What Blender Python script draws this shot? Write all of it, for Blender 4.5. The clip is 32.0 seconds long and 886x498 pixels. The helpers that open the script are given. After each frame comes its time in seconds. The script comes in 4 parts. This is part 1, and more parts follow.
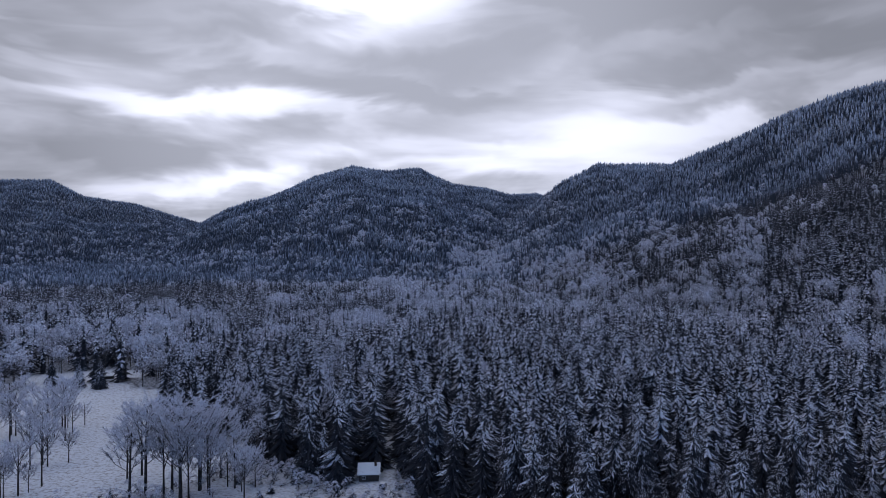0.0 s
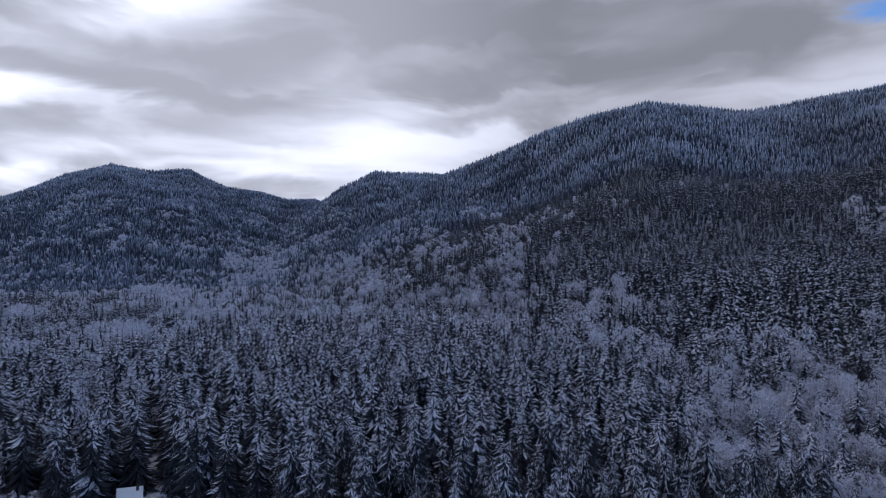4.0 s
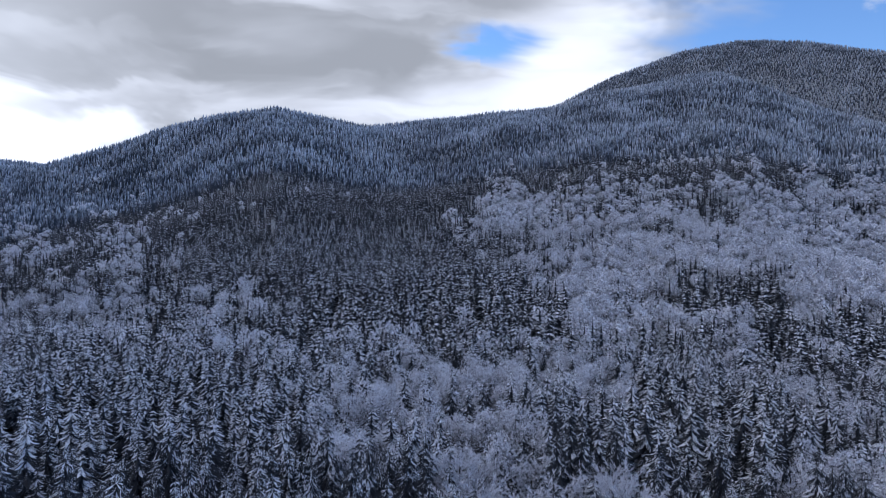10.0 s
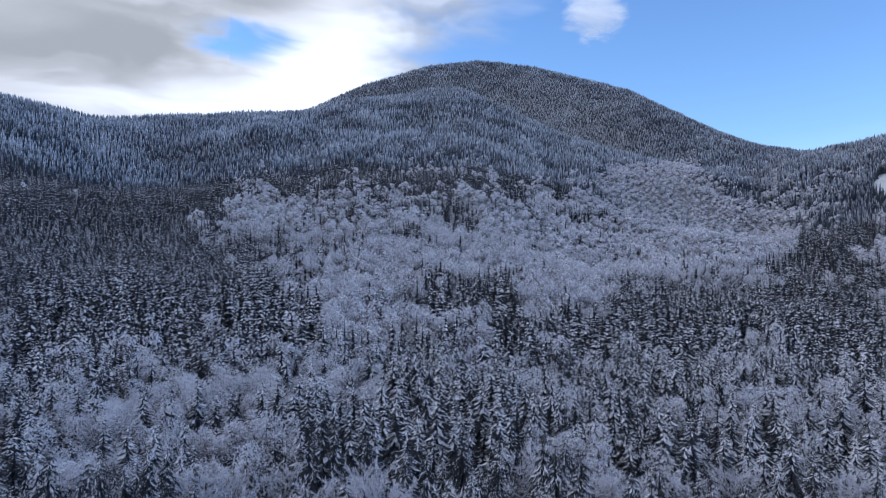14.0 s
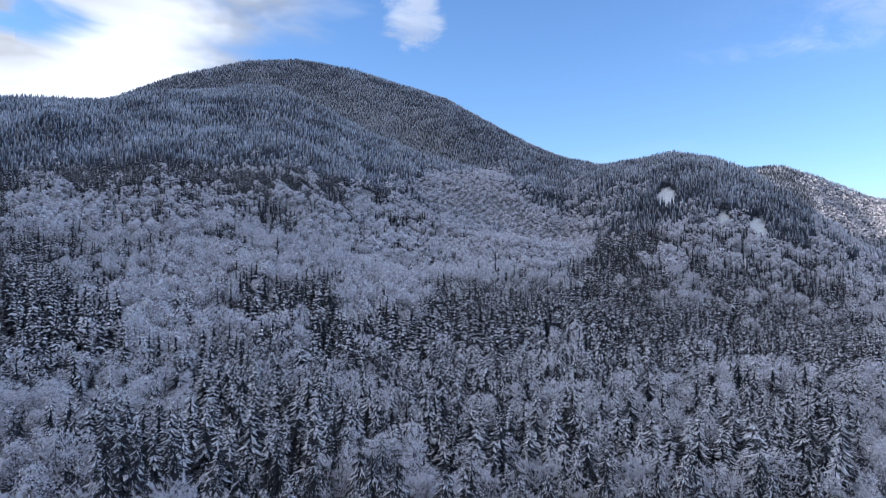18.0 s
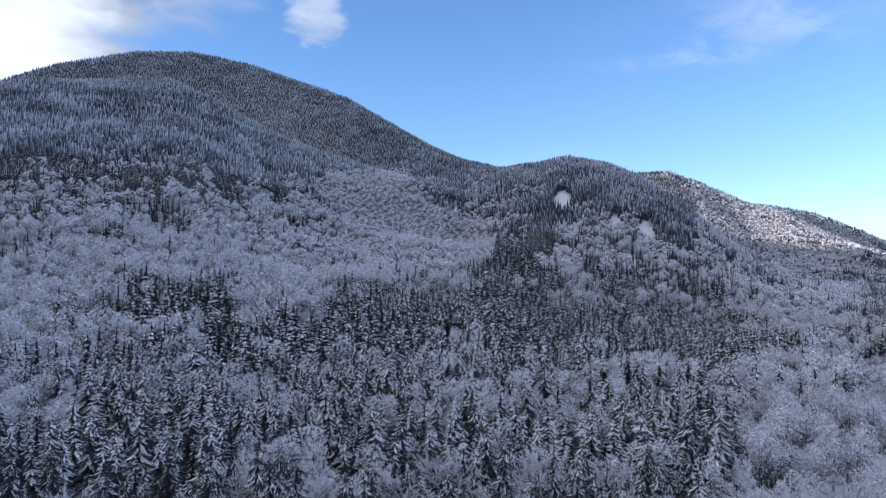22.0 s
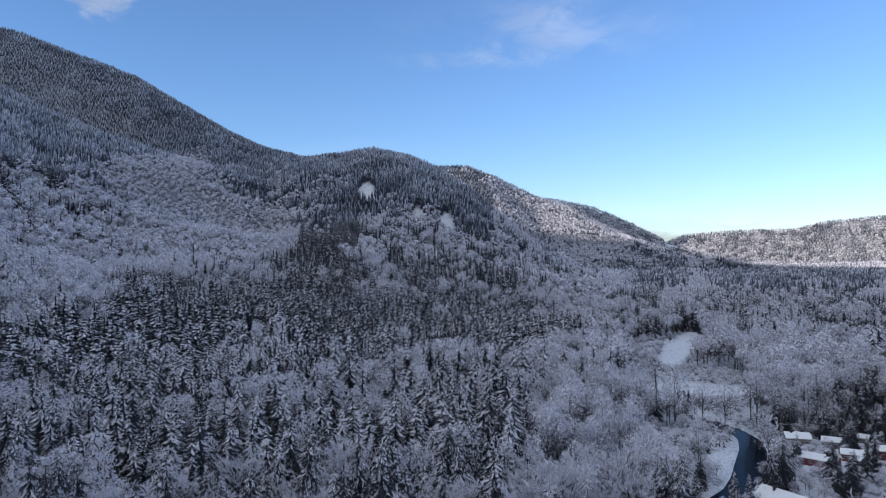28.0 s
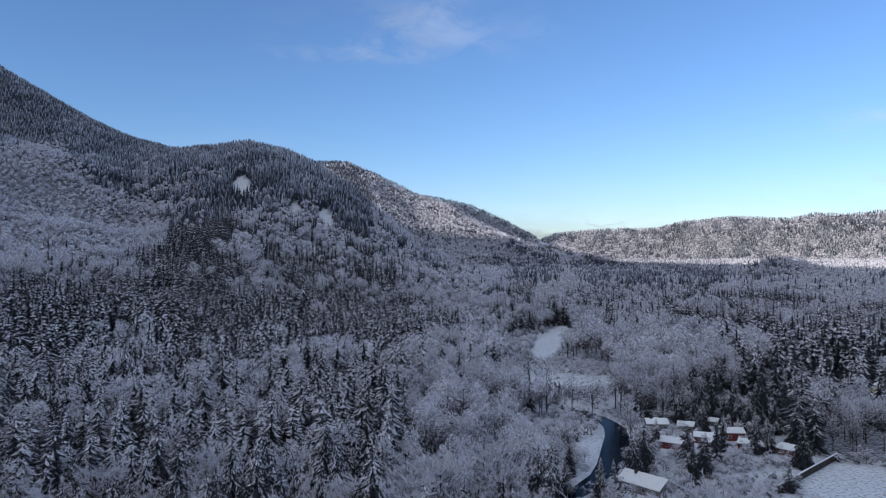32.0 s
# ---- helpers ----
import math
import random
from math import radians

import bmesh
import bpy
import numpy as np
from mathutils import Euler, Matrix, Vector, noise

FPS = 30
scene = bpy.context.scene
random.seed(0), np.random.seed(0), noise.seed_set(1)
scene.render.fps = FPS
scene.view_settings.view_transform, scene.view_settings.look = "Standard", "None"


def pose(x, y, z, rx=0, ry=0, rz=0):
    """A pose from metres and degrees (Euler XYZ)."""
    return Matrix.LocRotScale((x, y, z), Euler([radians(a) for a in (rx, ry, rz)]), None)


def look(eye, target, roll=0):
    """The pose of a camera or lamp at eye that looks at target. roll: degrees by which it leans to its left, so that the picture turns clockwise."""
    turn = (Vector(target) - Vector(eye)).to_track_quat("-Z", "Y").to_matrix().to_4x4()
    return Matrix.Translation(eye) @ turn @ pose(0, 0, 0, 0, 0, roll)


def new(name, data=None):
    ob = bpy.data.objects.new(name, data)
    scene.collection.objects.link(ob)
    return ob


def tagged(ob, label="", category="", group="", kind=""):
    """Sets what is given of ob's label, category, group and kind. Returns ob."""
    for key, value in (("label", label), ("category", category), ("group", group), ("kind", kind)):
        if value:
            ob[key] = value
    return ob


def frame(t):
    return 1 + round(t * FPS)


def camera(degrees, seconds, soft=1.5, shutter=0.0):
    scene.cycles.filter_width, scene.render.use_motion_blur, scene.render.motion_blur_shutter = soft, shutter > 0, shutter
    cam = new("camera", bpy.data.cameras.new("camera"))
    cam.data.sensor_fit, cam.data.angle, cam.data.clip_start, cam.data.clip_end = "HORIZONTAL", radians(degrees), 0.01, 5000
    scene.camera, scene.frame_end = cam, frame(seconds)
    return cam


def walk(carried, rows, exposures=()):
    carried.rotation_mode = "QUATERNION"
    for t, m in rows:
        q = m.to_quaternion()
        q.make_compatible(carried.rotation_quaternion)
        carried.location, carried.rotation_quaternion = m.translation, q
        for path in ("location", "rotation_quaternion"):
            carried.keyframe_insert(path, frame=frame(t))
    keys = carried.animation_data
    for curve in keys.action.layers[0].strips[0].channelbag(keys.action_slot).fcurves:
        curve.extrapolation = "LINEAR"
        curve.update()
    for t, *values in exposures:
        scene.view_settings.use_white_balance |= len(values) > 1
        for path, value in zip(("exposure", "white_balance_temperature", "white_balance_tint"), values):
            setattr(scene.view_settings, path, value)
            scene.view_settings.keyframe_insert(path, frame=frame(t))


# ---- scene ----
EYE = (0.0, 0.0, 70.0)
cam = camera(63.7, 32.0, soft=0.45)


def aim(az, tilt, roll):
    """A pose at the hovering camera's place that looks along a bearing (clockwise from +y) and a tilt."""
    a, e = radians(az), radians(tilt)
    way = Vector((math.sin(a) * math.cos(e), math.cos(a) * math.cos(e), math.sin(e)))
    return look(Vector(EYE), Vector(EYE) + way * 100, roll)


TURN = (
    (0, 0.00, 0.24, -0.13), (0.5, 1.77, 0.30, -0.14), (1, 3.88, 0.37, -0.19), (1.5, 6.23, 0.44, -0.22), (2, 8.52, 0.50, -0.29),
    (2.5, 10.83, 0.56, -0.33), (3, 13.02, 0.61, -0.31), (3.5, 15.32, 0.65, -0.20), (5.5, 25.25, 0.76, -0.09), (6, 27.88, 0.81, -0.01),
    (6.5, 30.59, 0.87, 0.01), (7, 33.20, 0.90, 0.03), (7.5, 35.62, 0.90, 0.05), (8, 37.85, 0.92, 0.04), (8.5, 40.04, 0.91, 0.06),
    (9, 42.32, 0.90, 0.11), (9.5, 44.65, 0.94, 0.19), (10, 47.04, 0.94, 0.21), (10.5, 49.43, 0.96, 0.21), (11, 51.87, 1.01, 0.18),
    (11.5, 54.34, 1.06, 0.20), (12, 56.83, 1.10, 0.18), (12.5, 59.28, 1.14, 0.14), (13, 61.66, 1.17, 0.05), (13.5, 64.16, 1.20, -0.04),
    (14, 66.74, 1.28, -0.09), (14.5, 69.24, 1.34, -0.08), (15, 71.39, 1.38, -0.06), (15.5, 73.23, 1.45, -0.01), (17.5, 80.20, 1.51, 0.04),
    (18, 81.21, 1.50, 0.11), (18.5, 82.05, 1.51, 0.15), (19, 82.80, 1.53, 0.18), (19.5, 83.78, 1.55, 0.20), (20, 84.92, 1.60, 0.18),
    (20.5, 85.80, 1.62, 0.16), (21, 86.75, 1.61, 0.14), (21.5, 87.86, 1.59, 0.12), (22, 89.12, 1.57, 0.09), (22.5, 90.45, 1.54, 0.08),
    (23, 91.82, 1.50, 0.10), (23.5, 93.14, 1.43, 0.12), (24, 94.44, 1.40, 0.11), (24.5, 95.68, 1.40, 0.03), (26.5, 100.66, 1.17, -0.08),
    (27, 101.98, 1.04, -0.19), (27.5, 103.35, 0.92, -0.27), (28, 104.71, 0.80, -0.31), (28.5, 106.01, 0.73, -0.32), (29, 107.21, 0.67, -0.29),
    (29.5, 108.28, 0.64, -0.25), (30, 109.47, 0.62, -0.22), (30.5, 110.72, 0.57, -0.19), (31, 111.99, 0.51, -0.18), (31.5, 113.21, 0.49, -0.17),
    (32, 114.39, 0.49, -0.17),
)
walk(cam, [(t, aim(a, e, r)) for t, a, e, r in TURN], exposures=((0, -0.25, 5450, 24), (3, -0.3, 5450, 24), (6, -0.08, 5400, 22), (13, 0.5, 5400, 18), (19, 0.48, 5430, 17), (28, 0.15, 5430, 17), (32, -0.12, 5380, 17)))

# ---- light ----
SUN_AZ, SUN_EL = -10.0, 16.0
world = bpy.data.worlds.new("winter_sky")
scene.world = world
world.use_nodes = True


class Net:
    """Short hand for wiring node trees."""

    def __init__(self, tree):
        self.tree = tree
        tree.nodes.clear()

    def node(self, kind, ins=None, **props):
        n = self.tree.nodes.new(kind)
        for key, value in props.items():
            setattr(n, key, value)
        for key, value in (ins or {}).items():
            self.put(n.inputs[key], value)
        return n

    def put(self, socket, value):
        if hasattr(value, "is_output"):
            self.tree.links.new(value, socket)
        elif hasattr(value, "outputs"):
            self.tree.links.new(value.outputs[0], socket)
        else:
            socket.default_value = value

    def math(self, op, a, b=0.0, c=0.0, clamp=False):
        return self.node("ShaderNodeMath", {0: a, 1: b, 2: c}, operation=op, use_clamp=clamp)

    def ramp(self, value, lo, hi, to_lo=0.0, to_hi=1.0, smooth=True):
        return self.node("ShaderNodeMapRange", {0: value, 1: lo, 2: hi, 3: to_lo, 4: to_hi},
                         interpolation_type="SMOOTHSTEP" if smooth else "LINEAR")

    def mix(self, fac, a, b):
        n = self.node("ShaderNodeMix", data_type="RGBA")
        self.put(n.inputs[0], fac)
        self.put(n.inputs[6], a)
        self.put(n.inputs[7], b)
        return n.outputs[2]

    def noise(self, vec, scale, detail=4.0, rough=0.55, distort=0.0):
        n = self.node("ShaderNodeTexNoise", {"Scale": scale, "Detail": detail, "Roughness": rough, "Distortion": distort})
        if vec is not None:
            self.put(n.inputs["Vector"], vec)
        return n.outputs[0]


def toward(az, el):
    a, e = radians(az), radians(el)
    return Vector((math.sin(a) * math.cos(e), math.cos(a) * math.cos(e), math.sin(e)))


# thin (bright) and thick (dark) places of the cloud deck: bearing, height angle, their half widths, amount
THICK = [
    (-5, 20.5, 6, 2.2, -0.24), (-20, 11, 13, 0.9, -0.2), (17, 9.0, 11, 1.4, -0.2), (-18, 5.3, 7, 1.0, -0.17), (3, 7.0, 5, 1.2, -0.12), (59, 15.5, 8, 5, -0.22), (20, 6.2, 10, 1.5, -0.14),
    (20, 18.0, 14, 3.2, 0.1), (-22, 14.8, 10, 1.7, 0.12), (1, 13.2, 8, 1.6, 0.12), (-27, 7, 7, 1.0, 0.14), (31, 14.6, 12, 2.4, 0.12), (42, 14.5, 6, 3, 0.14), (-24, 20, 8, 3, 0.06), (68, 17, 4, 4, 0.12), (125, 12, 45, 12, -0.3), (125, 0.3, 40, 2.2, 0.5),
]


def cloud_nodes(n, way):
    """How much of the sky the clouds cover along a direction, and the light that they give."""
    sep = n.node("ShaderNodeSeparateXYZ", {0: way})
    up = n.math("MAXIMUM", sep.outputs[2], 0.0)
    deck = n.math("ADD", up, 0.09)
    px, py = n.math("DIVIDE", sep.outputs[0], deck), n.math("DIVIDE", sep.outputs[1], deck)
    flat = n.node("ShaderNodeCombineXYZ", {0: px, 1: py, 2: 0.0})
    # cloud comes from the sun's quarter of the sky and breaks up towards the other
    side = n.math("ADD", n.math("MULTIPLY", sep.outputs[0], math.sin(radians(-25))), n.math("MULTIPLY", sep.outputs[1], math.cos(radians(-25))))
    rough = n.noise(flat, 0.75, 5.0, 0.55, 0.3)
    cover = n.ramp(n.math("ADD", side, n.math("MULTIPLY", n.math("SUBTRACT", rough, 0.5), 0.8)), -0.13, 0.02)
    wisp = n.ramp(n.noise(flat, 0.35, 6.0, 0.6, 0.8), 0.58, 0.8, 0.0, 0.07)
    cover = n.math("MAXIMUM", cover, n.math("MAXIMUM", wisp, n.ramp(up, 0.42, 0.7, 0.0, 0.42)))
    ragged = n.node("ShaderNodeVectorMath", {0: way, 1: (14.0, 14.0, 34.0)}, operation="MULTIPLY").outputs[0]

    def patch(a0, e0, ha, he):
        u = n.math("DIVIDE", n.math("SUBTRACT", az, a0), ha)
        v = n.math("DIVIDE", n.math("SUBTRACT", el, e0), he)
        far = n.math("ADD", n.math("MULTIPLY", u, u), n.math("MULTIPLY", v, v))
        return n.math("EXPONENT", n.math("MULTIPLY", far, -1.0))

    def spot(az, el, inner, outer):
        near = n.node("ShaderNodeVectorMath", {0: way, 1: tuple(toward(az, el))}, operation="DOT_PRODUCT").outputs["Value"]
        rag = n.math("MULTIPLY", n.math("SUBTRACT", n.noise(ragged, 1.0, 5.0, 0.62, 0.5), 0.5), 2.6 * (1.0 - math.cos(radians(outer))))
        return n.ramp(n.math("ADD", near, rag), math.cos(radians(outer)), math.cos(radians(inner)), 0.0, 0.95)

    # the deck's own thick and thin places, drawn out along the horizon and frayed
    fray = n.math("MULTIPLY", n.math("SUBTRACT", n.noise(ragged, 0.32, 4.0, 0.55, 0.5), 0.5), 9.0)
    az = n.math("ADD", n.math("MULTIPLY", n.math("ARCTAN2", sep.outputs[0], sep.outputs[1]), 57.296), n.math("MULTIPLY", fray, 2.0))
    el = n.math("ADD", n.math("MULTIPLY", n.math("ARCSINE", sep.outputs[2]), 57.296), n.math("MULTIPLY", fray, 0.75))
    streaky = n.noise(ragged, 0.8, 5.0, 0.65, 0.5)
    # one gap in the deck, and three torn wisps out on the clear side
    cover = n.math("MULTIPLY", cover, n.math("SUBTRACT", 1.0, n.ramp(patch(51.3, 17.2, 5.2, 1.5), 0.15, 0.95)))
    # a low bank far down the valley
    for where, much in (((121.5, 1.3, 4.5, 0.6), 0.6), ((128.5, 3.0, 2.5, 0.25), 0.4), ((130, 0.0, 40, 3.5), 0.3)):
        cover = n.math("MAXIMUM", cover, n.math("MULTIPLY", patch(*where), much))
    for az_w, el_w, out, much in ((78.6, 19.6, 2.8, 0.6),):
        cover = n.math("MAXIMUM", cover, n.math("MULTIPLY", spot(az_w, el_w, 0.3, out), much))
    for where, much in (((114, 18, 7, 1.8), 0.3), ((109, 16, 6, 0.9), 0.28), ((146, 8.5, 3.5, 0.8), 0.4), ((147, 5.2, 3.5, 0.8), 0.35)):
        cover = n.math("MAXIMUM", cover, n.math("MULTIPLY", patch(*where), n.math("MULTIPLY", n.ramp(streaky, 0.35, 0.65), much)))
    body = n.math("ADD", n.math("MULTIPLY", n.math("SUBTRACT", n.noise(flat, 0.55, 5.0, 0.5, 0.3), 0.5), 0.65), 0.535)
    streak = n.noise(n.node("ShaderNodeCombineXYZ", {0: n.math("MULTIPLY", az, 0.05), 1: n.math("MULTIPLY", el, 0.3), 2: 0.0}), 1.0, 2.5, 0.5, 0.3)
    body = n.math("ADD", body, n.math("MULTIPLY", n.math("SUBTRACT", streak, 0.5), 0.45))
    for *where, much in THICK:
        body = n.math("ADD", body, n.math("MULTIPLY", patch(*where), much))
    thick = n.ramp(body, 0.29, 0.65)
    grey = n.mix(thick, (0.98, 0.97, 0.89, 1), (0.36, 0.36, 0.328, 1))
    dot = n.node("ShaderNodeVectorMath", {0: way, 1: tuple(toward(SUN_AZ + 6, SUN_EL - 3))}, operation="DOT_PRODUCT").outputs["Value"]
    glow = n.ramp(dot, 0.86, 1.0, 0.95, 1.6)
    # an overcast sky is brighter overhead than at its rim
    light = n.math("MULTIPLY", glow, n.ramp(up, 0.35, 0.9, 0.92, 1.5))
    return cover, grey, light


def sky_nodes():
    n = Net(world.node_tree)
    sky = n.node("ShaderNodeTexSky", sky_type="NISHITA", sun_disc=False, sun_elevation=radians(SUN_EL),
                 sun_rotation=radians(SUN_AZ), altitude=200.0, air_density=1.0, dust_density=0.0, ozone_density=3.0)
    clear = n.node("ShaderNodeBackground", {"Color": sky, "Strength": 0.15})
    cover, grey, light = cloud_nodes(n, n.node("ShaderNodeTexCoord").outputs["Generated"])
    veil = n.node("ShaderNodeBackground", {"Color": grey, "Strength": light})
    n.node("ShaderNodeOutputWorld", {0: n.node("ShaderNodeMixShader", {0: cover, 1: clear, 2: veil})})


sky_nodes()
sun = new("sun", bpy.data.lights.new("sun", "SUN"))
sun.data.energy, sun.data.angle, sun.data.color = 5.0, radians(0.5), (1.0, 0.83, 0.6)
sun.matrix_world = look(Vector((0, 0, 0)), -toward(SUN_AZ, SUN_EL))

# ---- materials ----


def material(name, build):
    m = bpy.data.materials.new(name)
    m.use_nodes = True
    n = Net(m.node_tree)
    bsdf = n.node("ShaderNodeBsdfPrincipled")
    build(n, bsdf)
    n.node("ShaderNodeOutputMaterial", {0: bsdf})
    return m


def place(n):
    return n.node("ShaderNodeNewGeometry").outputs["Position"]


def snow_ground(n, b):
    p = place(n)
    clear = n.mix(n.ramp(n.noise(p, 0.9, 8.0, 0.72), 0.46, 0.66), (0.72, 0.75, 0.80, 1), (0.28, 0.26, 0.25, 1))
    # wooded ground painted dark with snow patches, standing in for shade between trees
    shaded_floor = n.mix(n.ramp(n.noise(p, 0.6, 8.0, 0.75), 0.38, 0.64), (0.03, 0.029, 0.032, 1), (0.56, 0.58, 0.63, 1))
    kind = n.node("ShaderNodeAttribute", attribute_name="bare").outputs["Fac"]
    n.put(b.inputs["Base Color"], n.mix(kind, shaded_floor, clear))
    n.put(b.inputs["Roughness"], 0.85)
    bump = n.node("ShaderNodeBump", {"Strength": 0.3, "Distance": 0.3, "Height": n.noise(p, 0.8, 6.0, 0.6)})
    n.put(b.inputs["Normal"], bump)


def needles(n, b):
    geo = n.node("ShaderNodeNewGeometry")
    up = n.node("ShaderNodeSeparateXYZ", {0: geo.outputs["Normal"]}).outputs[2]
    patch = n.noise(geo.outputs["Position"], 0.09, 3.0, 0.6)
    fine = n.noise(geo.outputs["Position"], 2.6, 3.0, 0.65)
    load = n.math("ADD", n.math("MULTIPLY", geo.outputs["Random Per Island"], 0.35), n.math("ADD", n.math("MULTIPLY", patch, 0.7), n.math("MULTIPLY", fine, 0.75)))
    load = n.math("ADD", load, n.math("MULTIPLY", up, 0.35))
    # tops get more snow colour; darker lower boughs stand in for shade between trees
    load = n.math("ADD", load, n.math("MULTIPLY", n.node("ShaderNodeAttribute", attribute_name="rel").outputs["Fac"], 0.3))
    # more snow lies on the colder, higher ground
    alt = n.node("ShaderNodeSeparateXYZ", {0: geo.outputs["Position"]}).outputs[2]
    load = n.math("ADD", load, n.ramp(alt, 60.0, 420.0, 0.0, 0.16))
    snow = n.ramp(load, 1.33, 1.49)
    green = n.mix(patch, (0.011, 0.013, 0.019, 1), (0.024, 0.027, 0.038, 1))
    n.put(b.inputs["Base Color"], n.mix(snow, green, (0.78, 0.785, 0.85, 1)))
    n.put(b.inputs["Roughness"], 0.8)


def needles_far(n, b):
    geo = n.node("ShaderNodeNewGeometry")
    up = n.node("ShaderNodeSeparateXYZ", {0: geo.outputs["Normal"]}).outputs[2]
    p = geo.outputs["Position"]
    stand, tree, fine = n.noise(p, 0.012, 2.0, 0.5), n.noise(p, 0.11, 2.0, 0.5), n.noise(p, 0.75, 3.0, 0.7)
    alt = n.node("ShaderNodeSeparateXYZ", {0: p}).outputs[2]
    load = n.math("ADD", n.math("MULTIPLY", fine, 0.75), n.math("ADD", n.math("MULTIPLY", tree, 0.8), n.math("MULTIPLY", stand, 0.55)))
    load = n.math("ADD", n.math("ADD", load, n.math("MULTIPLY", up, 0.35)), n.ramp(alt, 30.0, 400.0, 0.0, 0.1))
    # whiter tops, dark bases: shade between the trees put into the colour
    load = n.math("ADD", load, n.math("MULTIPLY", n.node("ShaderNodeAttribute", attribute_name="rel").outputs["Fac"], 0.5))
    # needle and snow colours made paler and bluer in place of distance haze
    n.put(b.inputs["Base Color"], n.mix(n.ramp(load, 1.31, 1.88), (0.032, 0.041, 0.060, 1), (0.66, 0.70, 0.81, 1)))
    n.put(b.inputs["Roughness"], 0.85)


def frost_twigs(n, b):
    geo = n.node("ShaderNodeNewGeometry")
    patch, tree = n.noise(geo.outputs["Position"], 0.03, 2.0, 0.6), n.noise(geo.outputs["Position"], 0.16, 2.0, 0.5)
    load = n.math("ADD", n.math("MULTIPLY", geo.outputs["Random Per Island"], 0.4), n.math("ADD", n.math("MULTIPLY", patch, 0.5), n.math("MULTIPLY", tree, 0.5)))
    # crowns painted pale on top and dark below, as if lit from above
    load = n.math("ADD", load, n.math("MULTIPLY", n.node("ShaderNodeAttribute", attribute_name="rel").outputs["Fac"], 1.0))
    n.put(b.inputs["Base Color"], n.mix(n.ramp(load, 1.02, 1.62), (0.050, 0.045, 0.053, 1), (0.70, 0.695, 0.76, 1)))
    n.put(b.inputs["Roughness"], 0.9)


def bark(n, b):
    p = place(n)
    n.put(b.inputs["Base Color"], n.mix(n.ramp(n.noise(p, 1.2, 5.0, 0.6), 0.45, 0.68), (0.035, 0.028, 0.024, 1), (0.25, 0.24, 0.24, 1)))
    n.put(b.inputs["Roughness"], 0.9)


SNOW = material("snow_ground", snow_ground)
NEEDLES = material("snowy_needles", needles)
NEEDLES_FAR = material("hazed_snowy_needles", needles_far)
TWIGS = material("frosted_twigs", frost_twigs)
BARK = material("bark", bark)

# ---- the lie of the land: the valley floor is z = 0; ridges by bearing, height angle from the eye, distance ----


def lattice(x, y, seed):
    h = (x * 374761393 + y * 668265263 + seed * 974711) & 0x7FFFFFFF
    h = ((h ^ (h >> 13)) * 1274126177) & 0x7FFFFFFF
    return ((h ^ (h >> 16)) & 0xFFFF) / 65535.0


def value_noise(x, y, size, seed):
    x, y = np.asarray(x, float) / size, np.asarray(y, float) / size
    i, j = np.floor(x).astype(np.int64), np.floor(y).astype(np.int64)
    u, v = x - i, y - j
    u, v = u * u * (3 - 2 * u), v * v * (3 - 2 * v)
    a, b = lattice(i, j, seed), lattice(i + 1, j, seed)
    c, d = lattice(i, j + 1, seed), lattice(i + 1, j + 1, seed)
    return a * (1 - u) * (1 - v) + b * u * (1 - v) + c * (1 - u) * v + d * u * v


def fbm(x, y, size, seed, octaves=4):
    total, amp, norm = 0.0, 1.0, 0.0
    for k in range(octaves):
        total = total + amp * value_noise(x, y, size / 2 ** k, seed + 17 * k)
        norm, amp = norm + amp, amp * 0.5
    return total / norm


